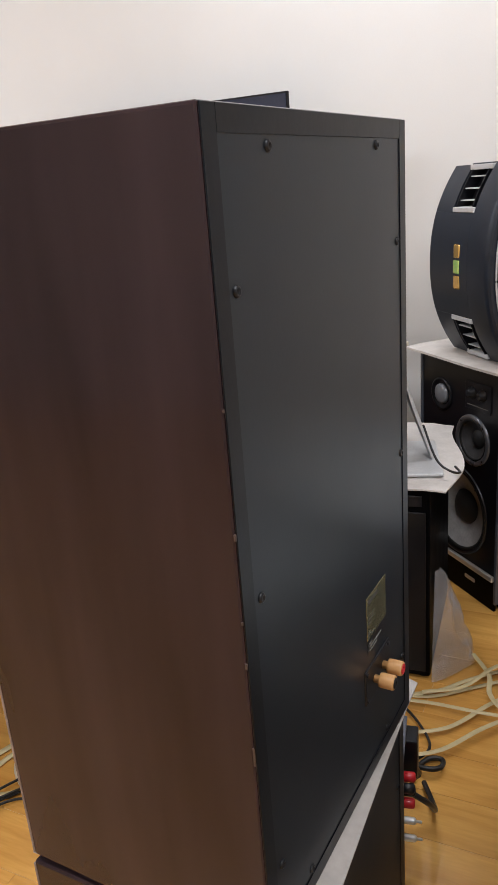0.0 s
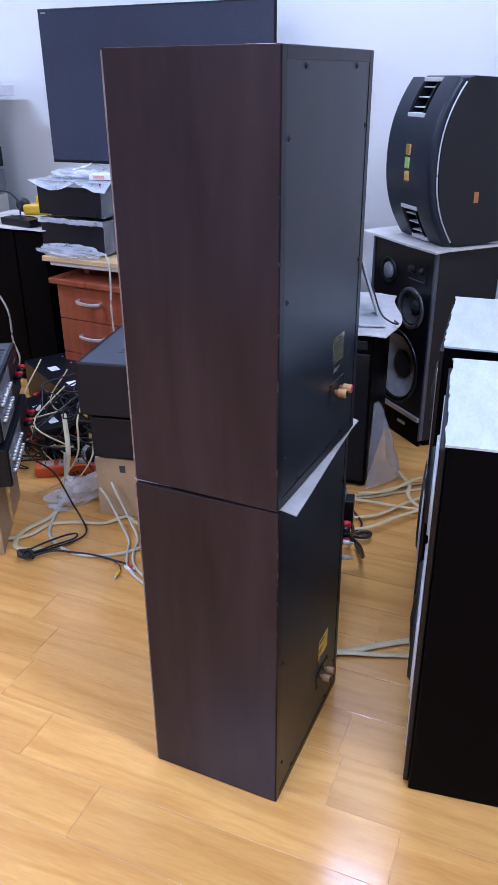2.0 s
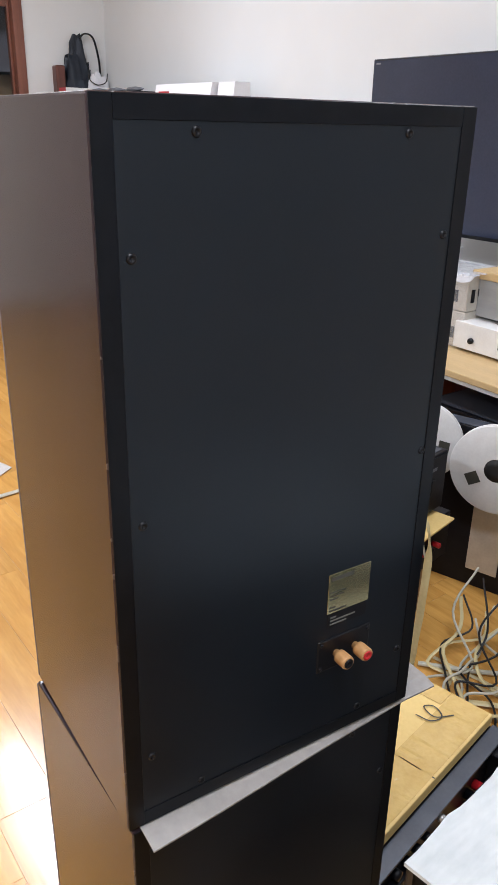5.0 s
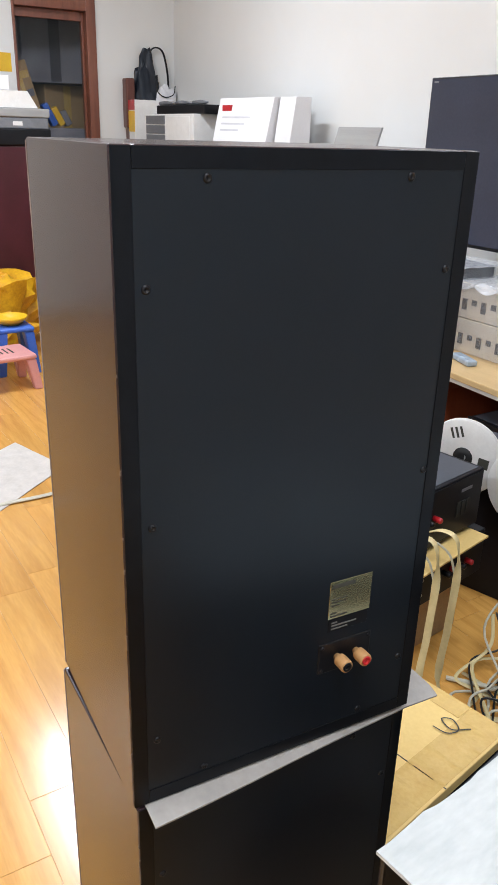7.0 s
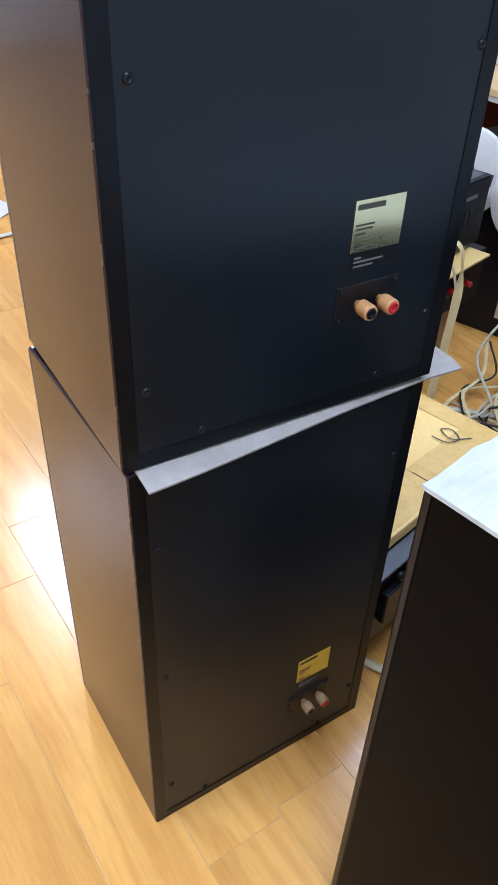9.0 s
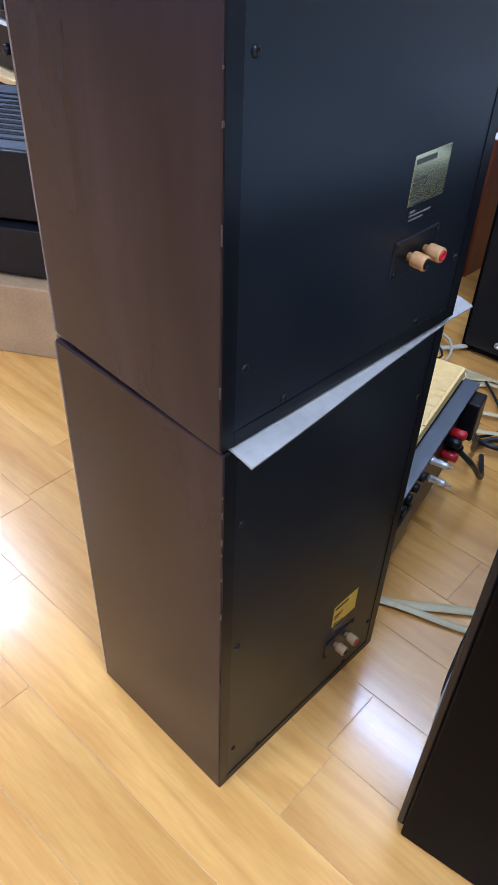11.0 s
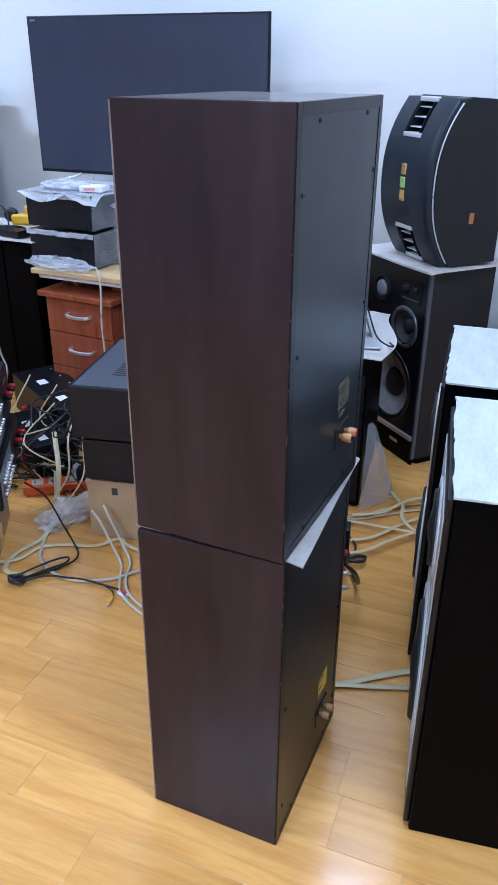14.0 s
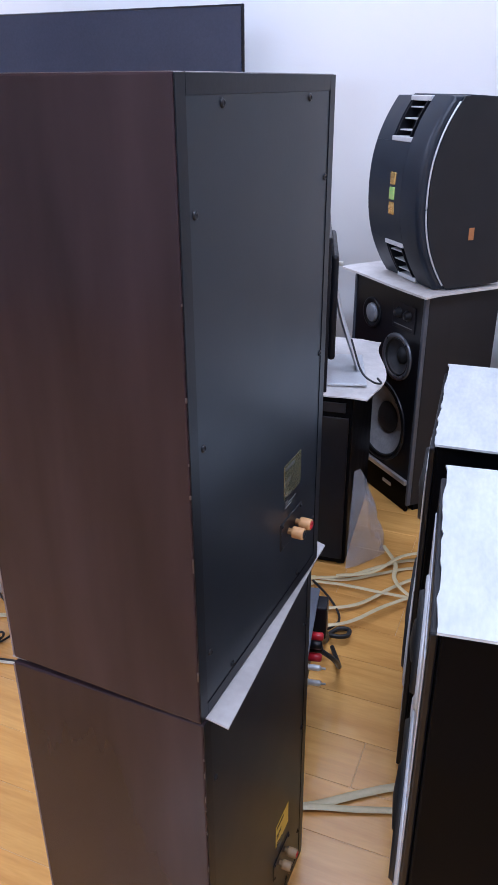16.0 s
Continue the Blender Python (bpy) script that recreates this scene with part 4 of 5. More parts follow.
# open-reel machine between the amplifier stack and the desk
def tape_reel(m, label, windows, prints, size=1.0):
    reel = thing("tape_reel", m @ Matrix.Scale(size, 4), label, "tape reel", group="tape reels")
    part("flange", lathe([(0.034, -0.004), (0.132, -0.004), (0.134, -0.003), (0.134, -0.001), (0.132, 0), (0.034, 0)], axis="y", n=56, caps=False), M_WHITEP, reel)
    part("flange", lathe([(0.034, 0.012), (0.132, 0.012), (0.134, 0.013), (0.134, 0.015), (0.132, 0.016), (0.034, 0.016)], axis="y", n=56, caps=False), M_WHITEP, reel)
    part("hub", lathe([(0.012, -0.006), (0.034, -0.006), (0.035, 0.0), (0.035, 0.012), (0.012, 0.012)], axis="y", n=32), M_RUBBER, reel)
    for ang in windows:
        w = part("window", box(0.055, 0.092, -0.0052, -0.0045, -0.018, 0.018, 0), M_INK, reel)
        w.matrix_local = pose(0, 0, 0, 0, ang, 0)
    for ang in prints:
        for k in range(3):
            q = part("print_bar", box(0.070, 0.108, -0.0052, -0.0045, -0.022 + 0.017 * k, -0.014 + 0.017 * k, 0), M_INK, reel)
            q.matrix_local = pose(0, 0, 0, 0, ang, 0)


tape_reel(pose(-0.99, 1.42, 0.465, 0, 0, 26), "white plastic tape reel with dark print, beside the desk", (5, 125), (250,), 0.9)
tape_reel(pose(-0.738, 1.458, 0.452, 0, 0, 26), "white plastic tape reel with three dark bars", (-45, 150), (45,))
rs = thing("tape_machine", pose(-0.86, 1.475, 0, 0, 0, 20), "dark open-reel tape machine standing before the desk", "tape machine")
part("body", box(-0.24, 0.22, 0.035, 0.095, 0, 0.53, 0.004), M_BLACKM, rs)
part("top_plate", box(-0.235, 0.215, 0.038, 0.092, 0.5302, 0.533, 0.001), M_SLATE, rs)
part("tape_panel", box(0.03, 0.13, 0.030, 0.0345, 0.06, 0.30, 0.002), M_CREAM, rs, "pale panel below the reel")
for x, z in ((-0.139, 0.465), (0.11, 0.452)):
    part("spindle", lathe([(0.009, -0.012), (0.009, 0.034)], axis="y", at=(x, 0, z), n=12), M_SILVER, rs)

# ---- amplifier stack on a cardboard box, behind the main stack ----
cb = thing("cardboard_box", pose(-1.0, 0.79, 0, 0, 0, 12), "plain brown cardboard box under two amplifiers", "cardboard box", group="cardboard boxes")
part("carton", box(0, 0.29, 0, 0.46, 0, 0.212, 0.003), M_CARD, cb)
part("mark", box(0.085, 0.105, -0.0012, -0.0002, 0.165, 0.19, 0), M_INK, cb)


def rear_amp(m, label, h, top_mat, ty=0.26, slate=False):
    """Rear panel towards +x, y along the width."""
    t = thing("amplifier", m, label, "hi-fi component", group="stacked amplifiers")
    part("case", box(0, 0.36, 0, 0.455, 0.012, h, 0.003), top_mat, t)
    part("rear_panel", box(0.3605, 0.363, 0.005, 0.45, 0.016, h - 0.006, 0.001), M_BLACKM, t)
    for k in range(4):
        part("speaker_terminal", lathe([(0.008, 0.3635), (0.008, 0.385), (0.005, 0.388), (0.001, 0.388)], axis="x", at=(0, ty + 0.035 * k, h * 0.55), n=14), M_RED if k % 2 else M_BLACKP, t)
    if slate:
        part("top_panel", box(0.012, 0.348, 0.012, 0.443, h, h + 0.0008, 0), M_SLATE, t, "blue-grey metal top")
        for k in range(3):
            part("socket", box(0.3632, 0.366, 0.335 + 0.022 * k, 0.351 + 0.022 * k, h * 0.38, h * 0.62, 0.001), M_RUBBER, t)
        part("maker_label", box(0.3632, 0.3638, 0.35, 0.40, h * 0.76, h * 0.81, 0), M_GREYM, t)
    for k in range(5):
        for r in range(2):
            part("rca_jack", lathe([(0.005, 0.3635), (0.005, 0.374), (0.001, 0.374)], axis="x", at=(0, 0.05 + 0.025 * k, h * (0.4 + 0.3 * r)), n=10), M_SILVER, t)
    for k in range(14):
        part("vent_slot", box(0.10, 0.26, 0.11 + 0.017 * k, 0.117 + 0.017 * k, h + 0.0009, h + 0.0016, 0), M_RUBBER, t)
    for x, y in ((0.05, 0.05), (0.31, 0.05), (0.05, 0.4), (0.31, 0.4)):
        part("foot", lathe([(0.016, 0), (0.018, 0.0125)], at=(x, y, 0), n=14), M_RUBBER, t)
    return t


rear_amp(pose(-0.99, 0.775, 0.212, 0, 0, 14), "black amplifier with rear sockets, on the cardboard box", 0.150, M_BLACKM)
pcz = thing("cardboard_sheet", pose(-0.99, 0.77, 0.3625, 0, 0, 16), "loose piece of yellow cardboard between two amplifiers", "cardboard")
part("sheet", box(0.12, 0.412, 0.02, 0.40, 0, 0.006, 0.001), M_CARDY, pcz)
rear_amp(pose(-1.0, 0.744, 0.369, 0, 0, 14), "black amplifier with slotted top, upper of the stack", 0.181, M_BLACKM, ty=0.13, slate=True)

# ---- amplifier with taped cardboard on top, next to the main stack ----
ra = thing("power_amplifier", pose(-0.055, 0.415, 0.09, 0, 0, 14.5), "low black power amplifier, rear sockets and plugs showing", "hi-fi component")
part("case", box(-0.36, -0.002, 0, 0.445, 0.0, 0.172, 0.003), M_BLACKM, ra)
part("top_lip", box(-0.02, 0.012, 0, 0.445, 0.1725, 0.178, 0.001), M_SLATE, ra, "blue-grey lip of the case")
part("rear_panel", box(-0.0015, 0.002, 0.006, 0.44, 0.006, 0.168, 0.001), M_BLACKM, ra)
for k, (y, z) in enumerate(((0.205, 0.148), (0.225, 0.088))):
    p = part("plug", lathe([(0.008, 0.002), (0.008, 0.012), (0.0065, 0.013), (0.0065, 0.036), (0.005, 0.039), (0.0025, 0.040), (0.0025, 0.049), (0.001, 0.050)], axis="x", at=(0, y, z), n=18), M_SILVER, ra, "long bright metal plug")
for k, y in enumerate((0.31, 0.34)):
    part("speaker_terminal", lathe([(0.010, 0.002), (0.010, 0.03), (0.006, 0.033), (0.001, 0.033)], axis="x", at=(0, y, 0.120), n=18), M_RED if k else M_BLACKP, ra)
    part("speaker_terminal", lathe([(0.010, 0.002), (0.010, 0.03), (0.006, 0.033), (0.001, 0.033)], axis="x", at=(0, y, 0.085), n=18), M_BLACKP if k else M_RED, ra)
part("mains_socket", box(0.002, 0.035, 0.385, 0.435, 0.075, 0.165, 0.004), M_BLACKP, ra)
part("mains_socket", box(0.002, 0.018, 0.02, 0.10, 0.06, 0.13, 0.003), M_BLACKP, ra)
for k in range(4):
    part("knob", lathe([(0.009, 0.002), (0.009, 0.016), (0.001, 0.017)], axis="x", at=(0, 0.06 + 0.032 * k, 0.145), n=16), M_BLACKP, ra)
rb2 = thing("wooden_block", pose(-0.055, 0.415, 0, 0, 0, 14.5), "dark block holding the power amplifier off the floor", "block")
part("block", box(-0.33, -0.06, 0.05, 0.40, 0, 0.0895, 0.003), M_BLACK, rb2)
ct = thing("taped_carton", pose(-0.055, 0.415, 0.2685, 0, 0, 14.5), "flat yellow carton with clear tape and pen scribble", "cardboard", group="cardboard boxes")
part("carton", box(-0.355, -0.022, 0.002, 0.443, 0, 0.024, 0.002), M_CARDY, ct)
part("flap_joint", box(-0.355, -0.023, 0.222, 0.2245, 0.0242, 0.0246, 0), M_INK, ct)
for x0, x1, sd in ((-0.108, -0.028, 1), (-0.300, -0.245, 5)):
    part("tape", sheet(7, 60, lambda u, v, a=x0, b=x1, q=sd: (a + (b - a) * u, 0.004 + 0.437 * v, 0.0243 + 0.0022 * max(0, noise.noise(Vector((u * 1.5, v * 34, q))) - 0.12)), 0.0003), M_TAPE, ct, "shiny wrinkled packing tape")
part("tape", sheet(20, 4, lambda u, v: (-0.350 + 0.24 * u, 0.395 + 0.045 * v, 0.0250 + 0.0012 * abs(noise.noise(Vector((u * 12, v * 2, 9))))), 0.0003), M_TAPE, ct, "shiny wrinkled packing tape")
sc = tube([(-0.13, 0.335, 0.0272), (-0.10, 0.340, 0.0272), (-0.09, 0.365, 0.0272), (-0.115, 0.380, 0.0272), (-0.13, 0.365, 0.0272), (-0.10, 0.355, 0.0272), (-0.075, 0.385, 0.0272)], 0.003, 0.001, n=6)
part("scribble", sc, M_INK, ct, "dark pen strokes")
part("scribble", tube([(-0.10, 0.06, 0.0272), (-0.08, 0.09, 0.0272), (-0.05, 0.08, 0.0272), (-0.045, 0.05, 0.0272)], 0.003, 0.001, n=6), M_INK, ct)


# ---- receivers on a box, left of the main stack ----
lb = thing("cardboard_box", pose(-1.448, 0.233, 0, 0, 0, 34), "brown cardboard box holding up two receivers", "cardboard box", group="cardboard boxes")
part("carton", box(0.09, 0.40, 0, 0.38, 0, 0.203, 0.004), M_CARD, lb)
part("tape", box(0.4002, 0.4008, 0.16, 0.21, 0.0, 0.2, 0), M_TAPE, lb)


def receiver(m, h, label):
    t = rear_amp(m, label, h, M_BLACKM, ty=0.325, slate=h > 0.15)
    part("grey_back", box(0.3632, 0.3642, 0.006, 0.25, 0.018, h - 0.01, 0), M_GREYM, t)
    for k in range(9):
        for r in range(2):
            part("rca_jack", lathe([(0.0055, 0.3643), (0.0055, 0.378), (0.004, 0.378), (0.001, 0.370)], axis="x", at=(0, 0.025 + 0.022 * k, h * (0.42 + 0.28 * r)), n=12), M_SILVER, t)
    for k in range(10):
        part("top_slot", box(0.02, 0.34, 0.06 + 0.034 * k, 0.072 + 0.034 * k, h + 0.0018, h + 0.0024, 0), M_BLACKP, t)
    return t


receiver(pose(-1.397, 0.313, 0.203, 0, 0, 34), 0.135, "black receiver with rows of rear sockets, lower")
receiver(pose(-1.418, 0.323, 0.3385, 0, 0, 34.5), 0.178, "grey-topped receiver with rows of sockets, upper")

tb = thing("side_table", pose(0, 0, 0), "low wooden table carrying two black amplifiers", "table")
part("tabletop", box(-2.25, -1.765, 0.80, 1.205, 0.462, 0.483, 0.003), M_OAKTOP, tb)
part("side_panel", box(-1.80, -1.78, 0.82, 1.19, 0, 0.4615, 0.002), M_CHERRY, tb)
part("side_panel", box(-2.23, -2.21, 0.82, 1.19, 0, 0.4615, 0.002), M_CHERRY, tb)
part("back_panel", box(-2.2095, -1.8005, 1.15, 1.17, 0.05, 0.4615, 0.002), M_CHERRY, tb)
component(pose(-2.20, 0.84, 0.483), 0.425, 0.36, 0.128, "black amplifier on the low table, under another", M_BLACKM, M_BLACKM, group="table amplifiers")
tagged(part("foam_sheet", box(-2.21, -1.765, 0.83, 1.205, 0.612, 0.6155, 0.001), M_FOAM), "white foam strip between two black amplifiers", "foam sheet", group="foam sheets on loudspeakers")
component(pose(-2.20, 0.85, 0.6155), 0.42, 0.35, 0.095, "black amplifier stacked on a second one", M_BLACKM, M_BLACKM, group="table amplifiers")
mi = thing("microphone", pose(-1.98, 0.98, 0.7185, 0, 0, 30), "dark handheld microphone lying on an amplifier", "microphone")
part("handle", lathe([(0.010, -0.12), (0.014, -0.11), (0.017, 0.03)], axis="x", at=(0, 0, 0.018), n=18), M_BLACKP, mi)
part("mesh_head", lathe([(0.017, 0.0305), (0.025, 0.04), (0.027, 0.06), (0.020, 0.08), (0.001, 0.087)], axis="x", at=(0, 0, 0.018), n=18), M_GREYM, mi)

# ---- black loudspeakers and decks by the wall ----
la = thing("floor_speaker", pose(-2.36, 1.66, 0, 0, 0, 2), "large black loudspeaker with clutter on top", "loudspeaker")
part("cabinet", box(0, 0.50, 0.012, 0.40, 0, 0.722, 0.004), M_BLACK, la)
part("grille", box(0.006, 0.33, 0, 0.0115, 0.01, 0.712, 0.003), M_BLACK, la, "dark cloth grille")
part("frame", box(0.334, 0.494, 0.002, 0.0115, 0.01, 0.712, 0.003), M_BLACK, la)
sh2 = part("foam_sheet", sheet(12, 12, lambda u, v: (-2.37 + 0.53 * u, 1.645 + 0.42 * v, 0.7265 + 0.003 * noise.noise(Vector((u * 4, v * 4, 0)))), 0.004), M_FOAM)
tagged(sh2, "white foam sheet with cables piled on it", "foam sheet", group="foam sheets on loudspeakers")
tp = thing("tape_dispenser", pose(-2.02, 1.84, 0.758, 0, 0, 20), "yellow plastic hand tool lying among cables", "tool")
part("body", box(-0.06, 0.06, -0.03, 0.03, 0.001, 0.05, 0.012, 3), M_YEL, tp)
part("wheel", lathe([(0.012, -0.012), (0.03, -0.012), (0.032, 0.0), (0.03, 0.012), (0.012, 0.012)], axis="y", at=(-0.065, 0, 0.045), n=24), M_CABLEK, tp)
part("grip", box(0.0, 0.05, -0.012, 0.012, 0.05, 0.085, 0.006), M_YEL, tp)
rnd = random.Random(4)


def coil(name, cx, cy, z, r, turns, w, material, label, wob=0.3, sq=0.7):
    pts = []
    for k in range(turns * 8 + 1):
        a = k * math.pi / 4
        rr = r * (1 + wob * rnd.uniform(-1, 1))
        pts.append((cx + rr * math.cos(a), cy + sq * rr * math.sin(a), z + w * 0.5 + w * 0.45 * (k / 8) + rnd.uniform(0, w)))
    return tagged(part(name, tube(pts, w, n=6, step=4), material), label, "cable")


coil("black_cable", -2.05, 1.76, 0.7315, 0.085, 4, 0.008, M_CABLEK, "coiled black cable on a white sheet")
coil("grey_cable", -2.20, 1.80, 0.7315, 0.09, 3, 0.008, M_CABLEW, "loose grey cable coil on a loudspeaker")
tagged(part("black_cable", tube([(-2.25, 1.72, 0.74), (-2.20, 1.74, 0.84), (-2.12, 1.75, 0.87), (-2.04, 1.74, 0.83), (-2.02, 1.72, 0.745)], 0.008), M_CABLEK), "stiff black cable arching over the clutter", "cable")
ad = thing("power_adapter", pose(-2.12, 1.70, 0.7315, 0, 0, -8), "flat black adapter box among the cables", "adapter")
part("housing", box(0, 0.19, 0, 0.07, 0.001, 0.032, 0.004), M_BLACKP, ad)
tagged(part("white_cable", tube([(-2.16, 1.70, 0.745), (-2.13, 1.638, 0.74), (-2.12, 1.625, 0.62), (-2.16, 1.622, 0.50), (-2.08, 1.62, 0.36), (-2.07, 1.615, 0.22), (-2.03, 1.60, 0.14), (-2.05, 1.58, 0.03)], 0.009), M_CABLEW), "white cable hanging down a black loudspeaker", "cable")

lsb = thing("floor_speaker", pose(-3.02, 1.89, 0), "black loudspeaker carrying a stack of decks", "loudspeaker")
part("cabinet", box(0, 0.54, 0.012, 0.40, 0, 0.664, 0.004), M_BLACK, lsb)
part("grille", box(0.02, 0.47, 0, 0.0115, 0.02, 0.64, 0.003), M_NAVY, lsb, "dark blue-grey cloth grille")
zz = 0.664
for h, face, case, style, lab in ((0.125, M_CREAM, M_CREAM, "deck", "cream cassette deck with dark tape window"), (0.118, M_SILVER, M_GREYM, "deck", "silver cassette deck with twin meters"),
                                  (0.11, M_BLACKP, M_BLACKM, "plain", "black component in a stack of decks"), (0.115, M_CREAM, M_CREAM, "deck", "champagne deck with dark display"),
                                  (0.115, M_CREAM, M_CREAM, "deck", "champagne deck at the top of the stack")):
    component(pose(-2.98, 1.90, zz), 0.46, 0.30, h - 0.003, lab, face, case, style=style, group="stacked decks", name="cassette_deck")
    zz += h
pl = thing("grey_tray", pose(-2.72, 2.0, zz + 0.001), "small grey panel leaning on the deck stack", "panel")
part("panel", prism([(0.0, 0.0), (0.012, 0.0), (0.06, 0.16), (0.05, 0.16)], 0, 0.34), M_GREYBOX, pl)
tagged(part("white_box", box(-2.76, -2.46, 2.08, 2.28, zz, zz + 0.05, 0.003), M_PAPER), "white carton on top of the deck stack", "box")

lsc = thing("floor_speaker", pose(-3.86, 1.56, 0), "black loudspeaker holding more hi-fi gear", "loudspeaker")
part("cabinet", box(0, 0.50, 0.012, 0.32, 0, 0.60, 0.004), M_BLACK, lsc)
part("grille", box(0.02, 0.48, 0, 0.0115, 0.02, 0.58, 0.003), M_NAVY, lsc, "dark blue-grey cloth grille")
z3 = 0.60
for h, face, case, style, lab in ((0.15, M_BLACKP, M_BLACKM, "plain", "black amplifier in the far gear stack"), (0.12, M_SILVER, M_GREYM, "deck", "silver deck in the far gear stack"),
                                  (0.13, M_CREAM, M_CREAM, "plain", "cream receiver in the far gear stack"), (0.12, M_BLACKP, M_BLACKM, "deck", "black deck near the top of the stack"), (0.12, M_SILVER, M_GREYM, "plain", "silver amplifier topping the far stack")):
    component(pose(-3.83, 1.57, z3), 0.44, 0.29, h - 0.003, lab, face, case, style=style, group="far gear stack", name="hifi_unit")
    z3 += h

# ---- long cabinet by the wall with cartons on it ----
sc2 = thing("storage_cabinet", pose(0, 0, 0), "long dark storage cabinet along the white wall", "cabinet")
part("carcass", box(-5.40, -3.15, 1.92, 2.34, 0, 1.27, 0.004), M_BLACKM, sc2)
for k in range(4):
    part("door", box(-5.39 + 0.56 * k, -4.84 + 0.56 * k, 1.900, 1.9195, 0.05, 1.25, 0.003), M_BLACKM, sc2)
wb = thing("white_carton", pose(-3.95, 1.95, 1.27, 0, 0, 6), "white product carton with a red square mark", "box")
bmw = bmesh.new()
part("carton", prism([(0, 0), (0.26, 0), (0.26, 0.285), (0.064, 0.285)], 0, 0.56, bm=bmw), M_PAPER, wb)
part("red_mark", box(0.05, 0.15, 0.0465, 0.066, 0.215, 0.247, 0), M_RED, wb)
for k in range(3):
    part("print_line", prism([(0.0395 - 0.0079 * k - 0.0012, 0.175 - 0.035 * k), (0.0418 - 0.0079 * k - 0.0012, 0.185 - 0.035 * k), (0.06, 0.185 - 0.035 * k), (0.06, 0.175 - 0.035 * k)], 0.06, 0.36 - 0.05 * k), M_FAINT, wb)
wb2 = thing("white_carton", pose(-3.375, 2.06, 1.27, 0, 0, 4), "second white carton beside the marked one", "box")
part("carton", prism([(0, 0), (0.14, 0), (0.14, 0.285), (0.04, 0.285)], 0, 0.15), M_PAPER, wb2)
tc2 = thing("tool_case", pose(-4.85, 1.95, 1.4705, 0, 0, 3), "open dark tool case full of tools", "tool case")
part("tray", box(0, 0.72, 0, 0.24, 0, 0.055, 0.005), M_BLACKP, tc2)
for k in range(7):
    part("tool", lathe([(0.012, -0.10), (0.016, 0.0), (0.009, 0.06), (0.004, 0.10)], axis="x", at=(0.10 + 0.085 * k, 0.03 + 0.02 * (k % 3), 0.068), n=10), (M_GREYM, M_SILVER, M_BLACKM)[k % 3], tc2)
pbx = thing("plastic_drawer_box", pose(-5.05, 1.94, 1.27), "clear plastic parts box under the tool case", "storage box")
part("shell", box(0, 0.85, 0, 0.30, 0, 0.20, 0.004), M_WHITEP, pbx)
for k in range(3):
    part("drawer", box(0.03, 0.38, -0.006, -0.0005, 0.012 + 0.062 * k, 0.066 + 0.062 * k, 0.002), M_GREYM, pbx)
part("front", box(0.42, 0.80, -0.004, -0.0005, 0.01, 0.185, 0.002), M_WHITEP, pbx)
bk = thing("file_box", pose(-5.37, 1.93, 1.27), "red and yellow file box standing on the cabinet", "file box")
part("box", box(0, 0.13, 0, 0.20, 0, 0.30, 0.003), M_WHITEP, bk)
part("red_band", box(0.0, 0.13, -0.003, -0.0005, 0.23, 0.30, 0), M_RED, bk)
part("yellow_band", box(0.0, 0.13, -0.003, -0.0005, 0.08, 0.225, 0), M_YEL, bk)
hb = thing("hanging_bag", pose(-5.44, 2.10, 1.38), "dark shoulder bag hanging on the white wall", "bag")
bgm = crumpled(0.06, 0.10, 0.50, 5.0, rough=0.25)
part("bag", bgm, M_NAVY, hb)
part("strap", tube([(0.01, 0.0, 0.44), (0.01, 0.05, 0.55), (0.01, 0.13, 0.54), (0.01, 0.17, 0.40), (0.01, 0.18, 0.25)], 0.03, 0.012, n=8), M_BLACKP, hb)
hp = part("wooden_post", box(-5.46, -5.37, 1.915, 1.985, 1.375, 1.72, 0.012, 3), M_POSTW)
tagged(hp, "short red-brown wooden post beside the bag", "post")
tagged(part("post_base", box(-5.46, -5.34, 1.935, 2.02, 1.27, 1.3745, 0.004), M_POSTW), "dark base block under the wooden post", "block")
wbag = part("white_bag", crumpled(0.05, 0.10, 0.30, 9.0, rough=0.25), M_PAPER)
wbag.matrix_world = pose(-5.41, 2.24, 1.36)
tagged(wbag, "white carrier bag hanging in the corner", "bag")
tagged(part("wire_hoop", tube([(-5.38, 2.18, 1.70), (-5.36, 2.16, 1.64), (-5.36, 2.22, 1.60), (-5.36, 2.29, 1.62), (-5.37, 2.31, 1.68)], 0.008), M_CABLEK), "thin dark wire handle over the white bag", "wire")

mc = thing("maroon_cabinet", pose(-5.30, -0.35, 0), "dark maroon cabinet with a printer on top", "cabinet")
part("carcass", box(0, 0.45, 0.0, 1.48, 0, 1.25, 0.004), M_MAROON, mc)
for k in range(2):
    d = part("door", box(0.4505, 0.468, 0.01 + 0.735 * k, 0.74 + 0.735 * k, 0.06, 1.24, 0.003), M_MAROON, mc)
    part("knob", lathe([(0.012, 0.4685), (0.014, 0.49), (0.001, 0.493)], axis="x", at=(0, (0.70, 0.78)[k % 2] + 1.47 * (k // 2), 0.62), n=16), M_WHITEP, d)
pr = thing("printer", pose(-5.22, 0.45, 1.25), "black and grey printer on the maroon cabinet", "printer")
part("base", box(0, 0.40, 0, 0.74, 0, 0.10, 0.006), M_BLACKP, pr)
part("middle", box(0.01, 0.39, 0.01, 0.73, 0.1005, 0.17, 0.006), M_GREYM, pr)
part("lid", box(0.0, 0.40, 0.0, 0.74, 0.1705, 0.225, 0.008), M_GREYBOX, pr)
part("badge", box(0.3905, 0.393, 0.50, 0.56, 0.12, 0.145, 0), M_WHITEP, pr)
